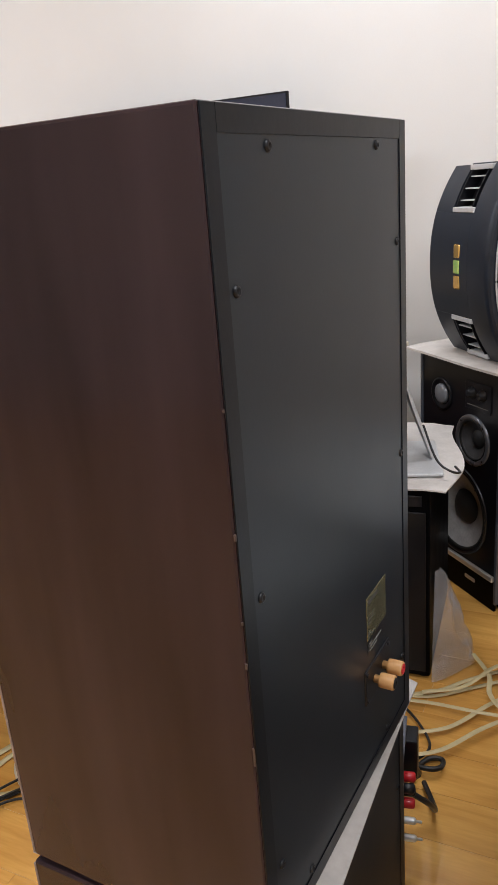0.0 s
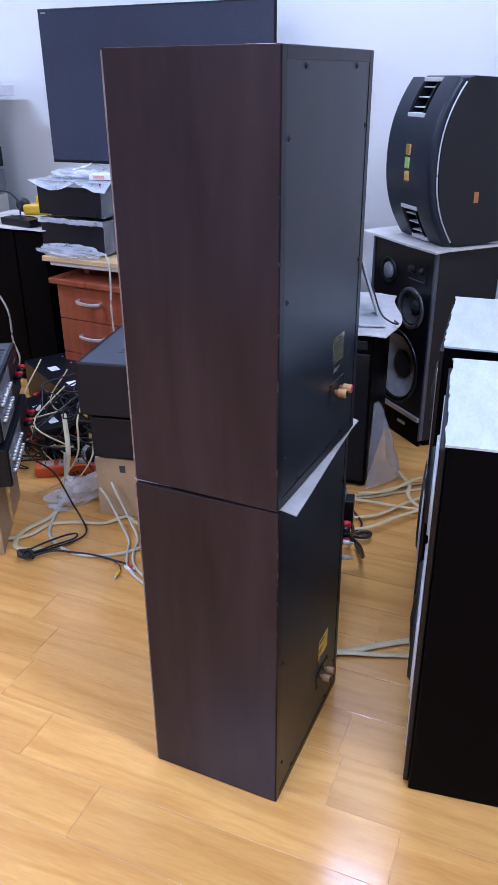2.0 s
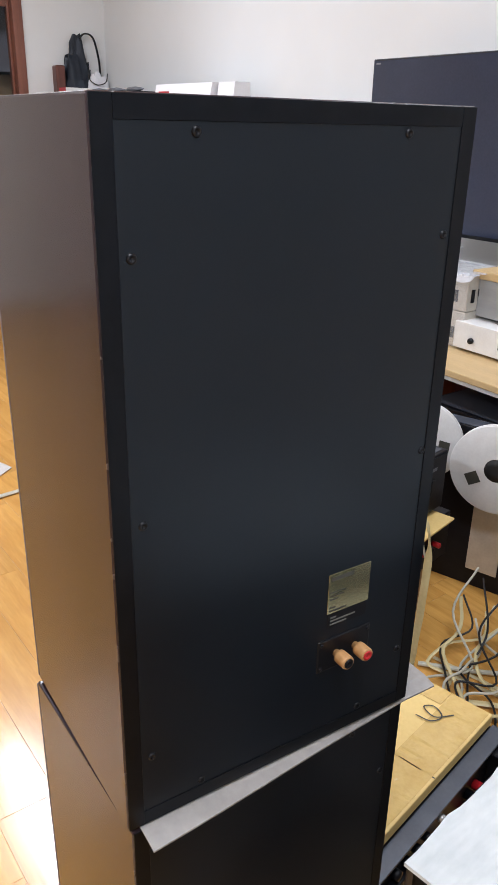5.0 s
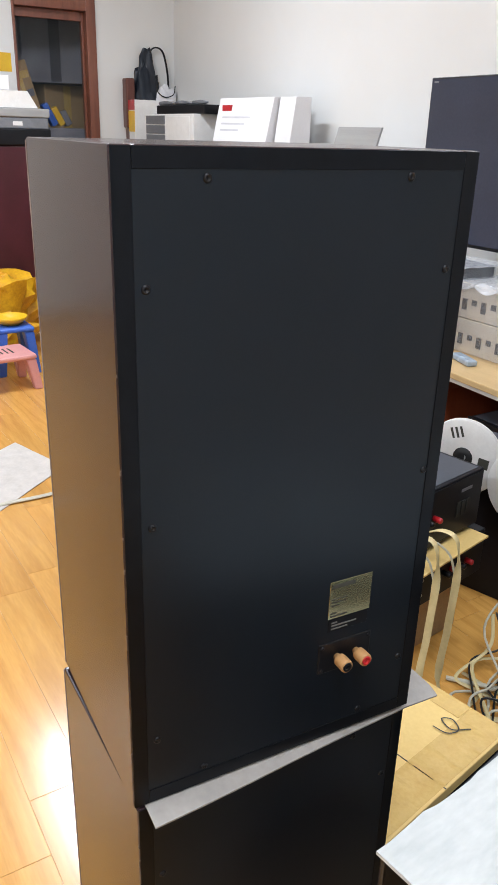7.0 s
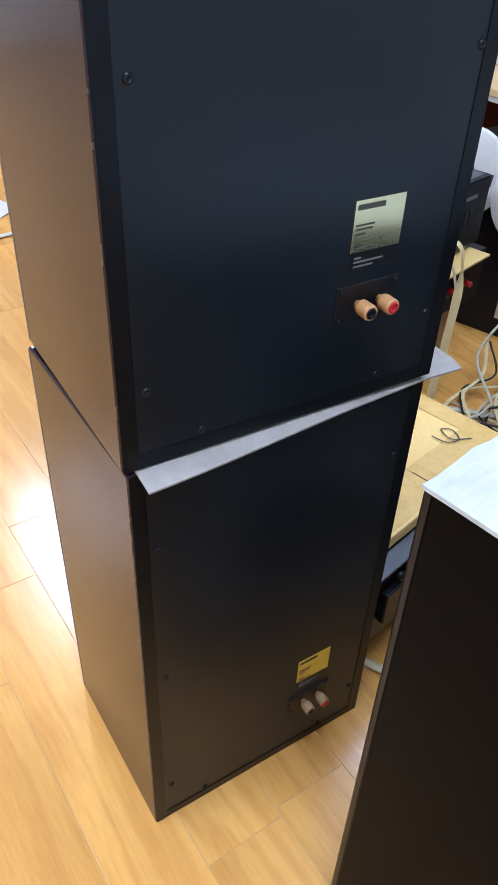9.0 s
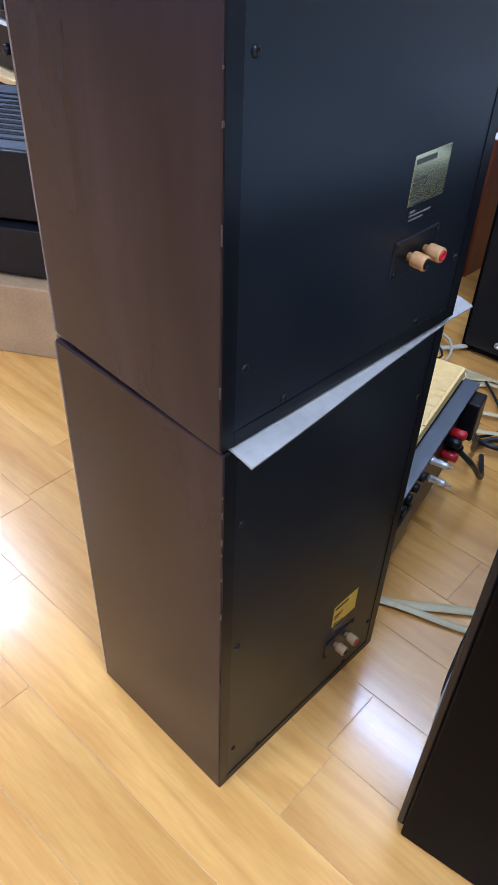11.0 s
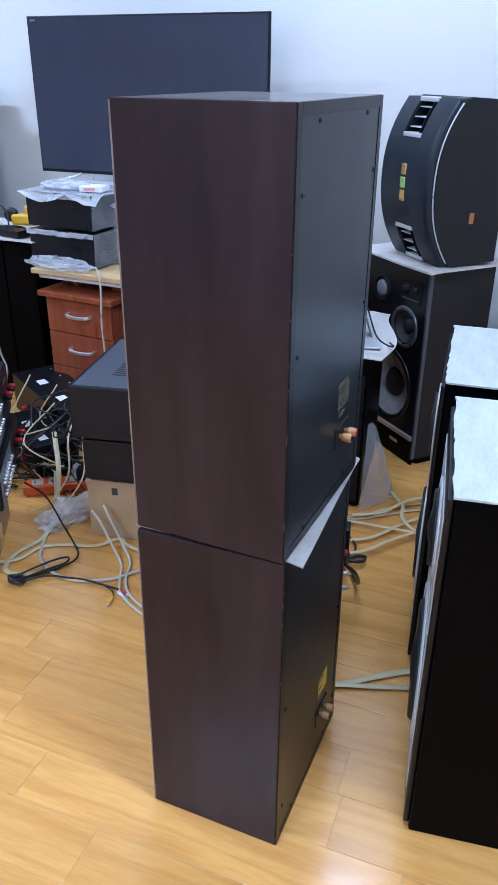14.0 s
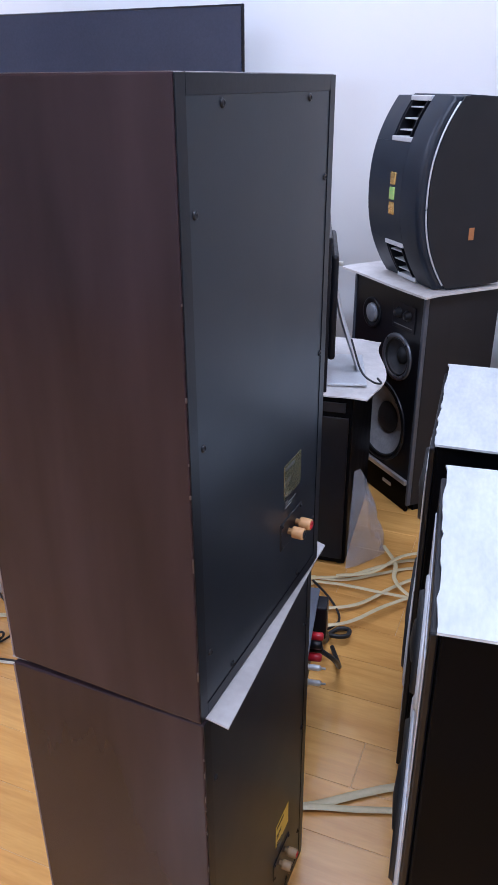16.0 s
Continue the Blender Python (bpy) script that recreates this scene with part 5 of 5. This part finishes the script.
wt = thing("white_tray", pose(-5.2, 0.40, 1.4765), "white paper tray lying on the printer", "tray")
part("tray", prism([(0, 0), (0.72, 0), (0.66, 0.10), (0, 0.10)], 0, 0.36), M_WHITEP, wt)
wc = thing("white_carton", pose(-5.15, 0.35, 1.578), "white carton with faint red print lines", "box")
part("carton", box(0, 0.3, 0, 0.60, 0, 0.085, 0.003), M_PAPER, wc)
for k in range(2):
    part("print_line", box(0.3002, 0.301, 0.30, 0.54, 0.05 - 0.025 * k, 0.056 - 0.025 * k, 0), M_PINK, wc)
nt_ = thing("wall_note", pose(X0 + 0.002, 1.02, 1.72), "small yellow note stuck on the white wall", "note")
part("paper", box(0, 0.002, 0, 0.09, 0, 0.12, 0), M_YEL, nt_)

# cartons in the storeroom
rnd2 = random.Random(11)
for k, (x, y, z, a, b, c, r, mm) in enumerate(((-6.45, 0.75, 0, 0.5, 0.6, 0.7, 5, M_CARD), (-6.4, 1.4, 0, 0.5, 0.5, 0.8, -8, M_STOREBOX), (-6.4, 0.8, 0.705, 0.45, 0.55, 0.5, 12, M_STOREBOX),
                                           (-6.4, 1.35, 0.805, 0.45, 0.5, 0.52, -6, M_STOREBOX), (-6.45, 0.75, 1.21, 0.5, 0.6, 0.42, -4, M_STOREBOX), (-6.45, 1.38, 1.33, 0.4, 0.4, 0.35, 14, M_CARD),
                                           (-6.45, 0.75, 1.635, 0.45, 0.55, 0.5, 9, M_STOREBOX), (-6.45, 1.40, 1.685, 0.45, 0.5, 0.45, -12, M_STOREBOX))):
    c_ = thing("storeroom_carton", pose(x, y, z, 0, 0, r), ("stacked grey carton in the storeroom", "brown taped carton in the storeroom")[mm is M_CARD], "cardboard box", group="storeroom cartons")
    part("carton", box(0, a, 0, b, 0, c, 0.006), mm, c_)
    part("tape", box(a + 0.0005, a + 0.0015, b * 0.42, b * 0.58, 0.01, c - 0.01, 0), M_TAPE if mm is M_CARD else M_STOREDK, c_)
sup = thing("storeroom_carton", pose(-6.0, 1.12, 0, 0, 0, 2), "tall grey carton just behind the door glass", "cardboard box", group="storeroom cartons")
part("carton", box(0, 0.30, 0, 0.62, 0, 1.36, 0.006), M_STOREBOX, sup)
lean = thing("leaning_carton", pose(-5.86, 1.24, 1.362, 16, 0, 0), "brown carton wound with tape, leaning in the storeroom", "cardboard box")
part("carton", box(0, 0.13, 0, 0.15, 0, 0.44, 0.006), M_CARD, lean)
for k in range(3):
    part("tape", box(0.1305, 0.1315, 0.01, 0.14, 0.06 + 0.13 * k, 0.11 + 0.13 * k, 0), M_TAPE if k != 1 else M_STOREBOX, lean)
part("tape", box(0.1318, 0.1326, 0.055, 0.085, 0.02, 0.42, 0), M_TAPE, lean)
for k, (c_m, lab) in enumerate(((M_BLUE, "blue plastic packet lying in the storeroom"), (M_YEL, "yellow plastic packet lying in the storeroom"), (M_STOREBOX, "grey folded packet lying in the storeroom"))):
    pk = thing("packet", pose(-5.80, 1.44 + 0.055 * k, 1.366 + 0.002 * k, 28, 0, 0), lab, "packet", group="storeroom packets")
    part("wrapper", box(0, 0.09, 0, 0.05, 0, 0.17 - 0.03 * k, 0.008, 3), c_m, pk)

# ---- things on the floor far off ----
yh = part("yellow_package", crumpled(0.34, 0.52, 0.52, 2.0, rough=0.45), M_YELB)
yh.matrix_world = pose(-4.50, 0.40, 0)
tagged(yh, "package wrapped in bright yellow plastic on the floor", "package")


def stool(m, s, h, material, label):
    t = thing("plastic_stool", m, label, "stool", group="plastic stools")
    part("seat", box(-s / 2, s / 2, -s / 2, s / 2, h - 0.03, h, 0.014, 3), material, t)
    for a in (-1, 1):
        for b in (-1, 1):
            leg = bmesh.new()
            w = 0.028
            lo = [(a * (s / 2 + 0.015), b * (s / 2 + 0.015)), (a * (s / 2 - w), b * (s / 2 + 0.015)), (a * (s / 2 - w), b * (s / 2 - w)), (a * (s / 2 + 0.015), b * (s / 2 - w))]
            hi = [(a * (s / 2 - 0.006), b * (s / 2 - 0.006)), (a * (s / 2 - 0.09), b * (s / 2 - 0.006)), (a * (s / 2 - 0.09), b * (s / 2 - 0.06)), (a * (s / 2 - 0.006), b * (s / 2 - 0.06))]
            va = [leg.verts.new((x, y, 0)) for x, y in lo]
            vb = [leg.verts.new((x, y, h - 0.0295)) for x, y in hi]
            for i in range(4):
                leg.faces.new((va[i], va[(i + 1) % 4], vb[(i + 1) % 4], vb[i]))
            leg.faces.new(va[::-1]), leg.faces.new(vb)
            bmesh.ops.recalc_face_normals(leg, faces=leg.faces)
            bmesh.ops.bevel(leg, geom=list(leg.edges), offset=0.004, segments=2, affect="EDGES")
            part("leg", leg, material, t)
    for k in (-1, 0, 1):
        part("slot", box(-0.05, 0.05, k * 0.03 - 0.005, k * 0.03 + 0.005, h + 0.0003, h + 0.0012, 0), M_INK, t)
    return t


stool(pose(-3.68, 0.56, 0, 0, 0, 8), 0.27, 0.20, M_PINK, "low pale pink plastic stool on the floor")
stool(pose(-3.97, 0.66, 0, 0, 0, 4), 0.22, 0.28, M_BLUE, "blue plastic stool with a yellow bowl on it")
tagged(part("yellow_bowl", lathe([(0.05, 0), (0.09, 0.03), (0.10, 0.05), (0.095, 0.05), (0.085, 0.03), (0.001, 0.008)], at=(-3.97, 0.66, 0.2815), n=28), M_YEL), "shallow yellow bowl on a blue stool", "bowl")


def floor_sheet(u, v):
    a, b, c, d = Vector((-2.80, 0.41, 0)), Vector((-2.44, 0.545, 0)), Vector((-2.12, 0.20, 0)), Vector((-2.50, 0.04, 0))
    p = (a * (1 - u) + b * u) * (1 - v) + (d * (1 - u) + c * u) * v
    return (p.x, p.y, 0.001 + 0.004 * abs(noise.noise(Vector((u * 3, v * 3, 5)))))


tagged(part("white_sheet", sheet(12, 12, floor_sheet, 0.003), M_FOAM), "white foam sheet lying flat on the floor", "foam sheet")
tagged(part("white_cable", tube([(-2.10, -0.5, 0.007), (-2.16, 0.0, 0.007), (-2.18, 0.27, 0.007), (-2.19, 0.43, 0.007), (-2.25, 0.8, 0.007)], 0.022, 0.012), M_CABLEW), "flat white cable duct running across the floor", "cable")

# ---- cables, strips and boxes on the floor, left side ----
FZ = 0.006


def floor_cable(pts, w, h, material, label, name="cable"):
    return tagged(part(name, tube([(p[0], p[1], p[2] if len(p) > 2 else FZ) for p in pts], w, h), material), label, "cable")


floor_cable([(-1.30, 0.42), (-1.20, 0.50), (-1.122, 0.565), (-1.10, 0.65), (-1.03, 0.70), (-0.942, 0.735), (-0.90, 0.80), (-0.85, 0.78), (-0.74, 0.76)], 0.016, 0.008, M_CABLE, "flat beige cable lying across the floor", "beige_cable")
floor_cable([(-1.26, 0.95, 0.10), (-1.20, 0.86, 0.03), (-1.15, 0.76), (-1.10, 0.66), (-1.06, 0.60), (-0.99, 0.56), (-0.90, 0.55), (-0.80, 0.60), (-0.74, 0.68), (-0.70, 0.72)], 0.011, 0.010, M_CABLEW, "pale grey cable in a wide loop", "grey_cable")
floor_cable([(-0.93, 0.775, 0.14), (-0.90, 0.76, 0.11), (-0.84, 0.74, 0.03), (-0.79, 0.70), (-0.76, 0.63), (-0.72, 0.575), (-0.655, 0.535), (-0.55, 0.50)], 0.008, 0.008, M_CABLEW, "thick pale grey cable leaving the box", "grey_cable")
floor_cable([(-0.97, 0.765, 0.115), (-0.93, 0.75, 0.09), (-0.865, 0.72, 0.03), (-0.81, 0.68), (-0.775, 0.62), (-0.735, 0.56), (-0.67, 0.52), (-0.56, 0.48)], 0.008, 0.008, M_CABLEW, "thick pale grey cable beside its twin", "grey_cable")
floor_cable([(-1.33, 1.05, 0.20), (-1.22, 0.92, 0.12), (-1.16, 0.80, 0.03), (-1.13, 0.70), (-1.15, 0.58), (-1.11, 0.50), (-1.02, 0.53), (-0.97, 0.60)], 0.018, 0.007, M_CABLE, "beige ribbon cable coming down to the floor", "beige_cable")
floor_cable([(-1.10, 0.62, 0.26), (-1.06, 0.66, 0.20), (-1.04, 0.70, 0.08), (-1.0, 0.70, 0.012), (-0.96, 0.66, 0.010), (-0.955, 0.61, 0.012), (-1.0, 0.53, 0.012), (-1.04, 0.465, 0.014)], 0.006, 0.006, M_CABLEK, "thin black cable with plugs on the floor", "black_cable")
floor_cable([(-1.045, 0.46, 0.014), (-1.00, 0.53, 0.02), (-0.96, 0.60, 0.02), (-0.975, 0.625, 0.02), (-1.01, 0.58, 0.02), (-1.05, 0.48, 0.02), (-1.03, 0.45, 0.02), (-0.98, 0.52, 0.016), (-0.92, 0.545, 0.012), (-0.86, 0.562, 0.01), (-0.80, 0.565, 0.01), (-0.745, 0.566, 0.01)], 0.0065, 0.0065, M_CABLEK, "black signal cable tied in a bundle", "black_cable")
coil("black_cable", -1.04, 0.465, 0.006, 0.022, 4, 0.008, M_CABLEK, "knotted end of a black cable bundle", wob=0.2)
for px, py, q, mm, lab in ((-0.735, 0.568, -20, M_RED, "red phono plug on the floor"), (-0.735, 0.555, -20, M_WHITEP, "white phono plug on the floor"), (-0.742, 0.527, -75, M_YEL, "yellow phono plug on the floor")):
    g = thing("phono_plug", pose(px, py, 0.006, 0, 0, q), lab, "plug", group="phono plugs")
    part("barrel", lathe([(0.003, -0.01), (0.005, 0.0), (0.0055, 0.018), (0.004, 0.022)], axis="x", n=14), mm, g)
    part("tip", lathe([(0.0042, 0.0225), (0.0042, 0.032), (0.0015, 0.0325), (0.0015, 0.041), (0.0005, 0.042)], axis="x", n=14), M_SILVER, g)
floor_cable([(-0.80, 0.565, 0.01), (-0.765, 0.556, 0.008), (-0.745, 0.54, 0.008), (-0.742, 0.53, 0.006)], 0.004, 0.004, M_CABLEK, "thin black tail of a signal cable", "black_cable")
stp = thing("power_strip", pose(-1.36, 0.89, 0, 0, 0, 36), "orange power strip with white sockets on the floor", "power strip")
part("housing", box(0, 0.27, 0, 0.065, 0, 0.04, 0.006), M_ORANGE, stp)
for k in range(4):
    so = part("socket", box(0.025 + 0.06 * k, 0.068 + 0.06 * k, 0.012, 0.053, 0.0402, 0.042, 0.001), M_CREAM, stp)
    part("slot", box(0.035 + 0.06 * k, 0.039 + 0.06 * k, 0.022, 0.042, 0.0422, 0.0428, 0), M_INK, so)
pg = thing("mains_plug", pose(-1.21, 1.035, 0.0445, 0, 0, 36), "black mains plug pushed into the orange strip", "plug")
part("plug", lathe([(0.022, 0), (0.022, 0.03), (0.014, 0.045), (0.008, 0.05)], n=20), M_BLACKP, pg)
bgf = part("plastic_bag", crumpled(0.13, 0.055, 0.075, 21.0, rough=0.4), M_BAG)
bgf.matrix_world = pose(-1.11, 0.85, 0, 0, 0, 72)
tagged(bgf, "crumpled clear plastic bag on the floor", "plastic bag")
for x, y, z, w, d, h, r, lab in ((-1.93, 1.52, 0, 0.52, 0.20, 0.17, -30, "long black control unit with white labels on the floor"), (-1.72, 1.20, 0, 0.36, 0.17, 0.13, -30, "black control unit with red sockets on the floor")):
    e = thing("control_box", pose(x, y, z, 0, 0, r), lab, "electronics", group="control boxes")
    part("case", box(0, w, 0, d, 0, h, 0.004), M_BLACKM, e)
    part("end_plate", box(w + 0.0003, w + 0.002, 0.006, d - 0.006, 0.01, h - 0.008, 0.0005, 1), M_BLACKP, e)
    for q in (0.3, 0.72):
        part("paper_label", box(w * q, w * q + 0.055, d * 0.25, d * 0.45, h + 0.0003, h + 0.001, 0), M_PAPER, e)
    part("seam", box(0.01, w - 0.01, d * 0.62, d * 0.63, h + 0.0003, h + 0.0008, 0), M_RUBBER, e)
    for q in range(5):
        part("top_screw", lathe([(0.005, h), (0.004, h + 0.002), (0.0005, h + 0.0022)], at=(0.05 + q * w * 0.2, d * 0.82, 0), n=10), M_SILVER, e)
    for q in range(3):
        for row in range(2):
            part("socket", lathe([(0.008, w + 0.002), (0.008, w + 0.018), (0.004, w + 0.02), (0.001, w + 0.02)], axis="x", at=(0, d * (0.3 + 0.22 * q), h * (0.4 + 0.3 * row)), n=12), (M_YEL, M_RED)[row], e)
        part("front_socket", lathe([(0.008, -0.0005), (0.008, -0.022), (0.004, -0.026), (0.001, -0.026)], axis="y", at=(w * (0.3 + 0.2 * q), 0, h * 0.35), n=12), M_RED, e)
rl = part("paper_roll", lathe([(0.020, -0.09), (0.034, -0.088), (0.036, -0.03), (0.034, 0.03), (0.036, 0.085), (0.021, 0.09)], axis="x", n=22), M_PAPER)
rl.matrix_world = pose(-1.19, 1.06, 0.037, 0, 0, -25)
tagged(rl, "white paper roll lying beside the power strip", "paper roll")
for k in range(26):
    x0, y0 = rnd.uniform(-1.62, -1.22), rnd.uniform(0.98, 1.2)
    pts = [(x0, y0 + 0.12, rnd.uniform(0.15, 0.34))]
    for q in range(4):
        pts.append((x0 + rnd.uniform(-0.12, 0.16), y0 + rnd.uniform(-0.10, 0.05), max(0.012, pts[-1][2] - rnd.uniform(0.0, 0.13))))
    pts.append((x0 + rnd.uniform(-0.05, 0.15), y0 - rnd.uniform(0.02, 0.14), 0.012))
    w, mm, nm, lab = ((0.007, M_CABLEK, "black_cable", "black cable in the tangle behind the receivers"), (0.006, M_CABLEK, "black_cable", "thin black lead in the tangle"), (0.006, M_CABLE, "beige_cable", "beige cable in the tangle behind the receivers"), (0.009, M_CABLEK, "black_cable", "thick black lead in the tangle"))[k % 4]
    floor_cable(pts, w, w, mm, lab, nm)
for k in range(3):
    x0, y0 = -1.22 + 0.05 * k, 0.93 + 0.02 * k
    floor_cable([(x0 - 0.06, y0 + 0.18, 0.24 - 0.02 * k), (x0, y0 + 0.06, 0.22), (x0 + 0.05, y0 - 0.02, 0.13), (x0 + 0.02, y0 - 0.10, 0.05), (x0 - 0.05, y0 - 0.14, 0.012)], 0.007, 0.004, M_CABLE, "pale lead bent down towards the floor", "pale_lead")

# ---- cables on the right, between the towers ----
for k, pts in enumerate(([(-0.62, 1.16), (-0.40, 1.22), (-0.235, 1.255), (-0.13, 1.34), (-0.06, 1.40), (0.06, 1.46)], [(-0.60, 1.12), (-0.38, 1.20), (-0.23, 1.27), (-0.15, 1.36), (-0.08, 1.43), (0.04, 1.50)],
                         [(-0.45, 0.98), (-0.26, 1.08), (-0.15, 1.15), (-0.08, 1.27), (-0.02, 1.36), (0.08, 1.50)], [(-0.30, 1.20), (-0.21, 1.22), (-0.10, 1.23), (-0.02, 1.24), (0.08, 1.25)],
                         [(-0.22, 1.00), (-0.14, 1.06), (-0.07, 1.17), (0.02, 1.28), (0.08, 1.33)], [(-0.16, 1.46), (-0.10, 1.38), (-0.08, 1.30), (-0.02, 1.24), (0.10, 1.20)], [(-0.24, 1.24), (-0.15, 1.30), (-0.09, 1.42), (-0.02, 1.47), (0.06, 1.47)])):
    floor_cable([(x, y, 0.005 + 0.004 * k) for x, y in pts], 0.013, 0.005, M_CABLE, "flat beige cable strewn over the wooden floor", "beige_cable")
floor_cable([(-0.30, 0.36), (-0.12, 0.43), (-0.03, 0.478), (0.05, 0.545), (0.13, 0.605), (0.22, 0.64)], 0.020, 0.005, M_CABLE, "flat beige ribbon between two loudspeakers", "beige_cable")
floor_cable([(-0.30, 0.35, 0.010), (-0.12, 0.425, 0.010), (-0.03, 0.472, 0.010), (0.06, 0.51, 0.006), (0.145, 0.545), (0.24, 0.57)], 0.016, 0.005, M_CABLE, "flat pale ribbon between two loudspeakers", "pale_cable")
floor_cable([(-0.13, 0.80, 0.20), (-0.135, 0.86, 0.12), (-0.17, 0.94, 0.03), (-0.178, 0.99, 0.012), (-0.160, 1.03, 0.012), (-0.132, 1.035, 0.014), (-0.128, 1.005, 0.018), (-0.155, 0.985, 0.022), (-0.20, 1.00, 0.014), (-0.25, 1.06, 0.012)], 0.012, 0.012, M_CABLEK, "thick black mains cable looping on the floor", "black_cable")
floor_cable([(-0.135, 0.74, 0.19), (-0.09, 0.77, 0.14), (-0.10, 0.86, 0.04), (-0.15, 0.95, 0.014)], 0.012, 0.012, M_CABLEK, "black speaker lead from a red terminal", "black_cable")
floor_cable([(-0.30, 1.20, 0.02), (-0.22, 1.14, 0.012), (-0.17, 1.06, 0.012), (-0.22, 0.98, 0.012), (-0.30, 0.96, 0.012)], 0.007, 0.007, M_CABLEK, "thin black cable by the tower's foot", "black_cable")


def leaning_bag(u, v):
    """A limp bag against the tower's side, wide at the foot and gathered at the top."""
    k = 0.09 * noise.noise(Vector((u * 4, v * 3, 4))) + 0.05 * noise.noise(Vector((u * 11, v * 7, 1)))
    spread = (1 - v) ** 0.8
    return (0.006 + (0.088 * spread + 0.012) * math.sin(math.pi * 0.86 * u) * (1 + 3 * k), -0.015 + 0.07 * v + (0.215 * spread + 0.03) * u + 0.3 * k * spread, 0.006 + 0.30 * v + 0.2 * k * v * (1 - v))


lb_ = sheet(26, 26, leaning_bag, 0.0008)
for f in lb_.faces:
    f.smooth = True
bagr = part("plastic_bag", lb_, M_BAGT)
bagr.matrix_world = tow.matrix_world.copy()
tagged(bagr, "limp clear plastic bag slumped against the tower speaker", "plastic bag")

# ribbons from the rear of the amplifier stack and a tangle by the desk
for k in range(2):
    y = 0.95 + 0.065 * k
    floor_cable([(-0.645, y - 0.03, 0.475), (-0.60, y - 0.02, 0.50), (-0.565, y - 0.005, 0.485), (-0.555, y, 0.40), (-0.55, y - 0.01, 0.25), (-0.54, y - 0.025, 0.09), (-0.50, y + 0.02, 0.018), (-0.40, y + 0.13, 0.012), (-0.30, 1.20 + 0.03 * k, 0.012)], 0.020, 0.004, M_RIBBON, "yellowed ribbon cable hanging from amplifier terminals", "ribbon_cable")
    floor_cable([(-0.65, y - 0.05, 0.45), (-0.60, y - 0.045, 0.475), (-0.57, y - 0.02, 0.45), (-0.56, y - 0.005, 0.40)], 0.006, 0.006, M_CABLEW, "pale cable end joining a ribbon cable", "cable_end")
rnd5 = random.Random(23)
for k in range(11):
    a, b = Vector((rnd5.uniform(-0.74, -0.55), rnd5.uniform(1.30, 1.44), rnd5.uniform(0.02, 0.22))), Vector((rnd5.uniform(-0.38, -0.28), rnd5.uniform(0.78, 0.90), 0.012))
    mid = [a.lerp(b, q / 6) + Vector((rnd5.uniform(-0.08, 0.09), rnd5.uniform(-0.06, 0.06), 0)) for q in range(1, 6)]
    pts = [tuple(a)] + [(p.x, p.y, 0.012 + 0.003 * k if q else a.z * 0.5) for q, p in enumerate(mid)] + [tuple(b)]
    w, mm, nm, lab = ((0.007, M_CABLEW, "pale_cable", "pale cable in the tangle beside the desk"), (0.006, M_CABLEK, "black_cable", "black cable in the tangle beside the desk"), (0.010, M_RIBBON, "beige_cable", "yellowed cable in the tangle beside the desk"))[k % 3]
    floor_cable(pts, w, w * (0.5 if k % 3 == 2 else 1), mm, lab, nm)
floor_cable([(-0.62, 1.10, 0.01), (-0.50, 1.22, 0.012), (-0.42, 1.32, 0.02), (-0.35, 1.50, 0.02)], 0.014, 0.012, M_CABLEW, "white cable crossing the floor", "white_cable")


# ---- floor planks ----
PL, PW, TURN = 0.810, 0.1302, 3.35
base = pose(0.085, 0.173, 0, 0, 0, TURN)
pm = bpy.data.meshes.new("plank")
pb_ = box(0.0004, PL - 0.0004, -PW + 0.0004, -0.0004, -0.010, 0, 0.0006, 1)
pb_.to_mesh(pm)
pb_.free()
pm.materials.append(M_PLANK)
ROW_OFF = random.Random(5)
KNOWN = {0: 0.0, -1: 0.155, -2: 0.365}
starts = {row: ROW_OFF.uniform(0, PL) for row in [*range(-29, 19), -30, -31]}
for row in range(-31, 19):
    off = KNOWN.get(row, starts[row])
    for k in range(-9, 5):
        m = base @ pose(off + k * PL, row * PW, 0)
        c = m @ Vector((PL / 2, -PW / 2, 0))
        reach = (X1 + 0.03 - m.translation.x) / PL
        if X0 - 0.3 < c.x and reach > 0.03 and Y0 - 0.12 < c.y < Y1 + 0.08:
            ob = new("plank", pm)
            # the last plank of a row is cut at the wall
            ob.matrix_world = m @ Matrix.Diagonal((min(1.0, reach), 1, 1, 1))
            ob.parent = floor
            ob.matrix_parent_inverse = floor.matrix_world.inverted()
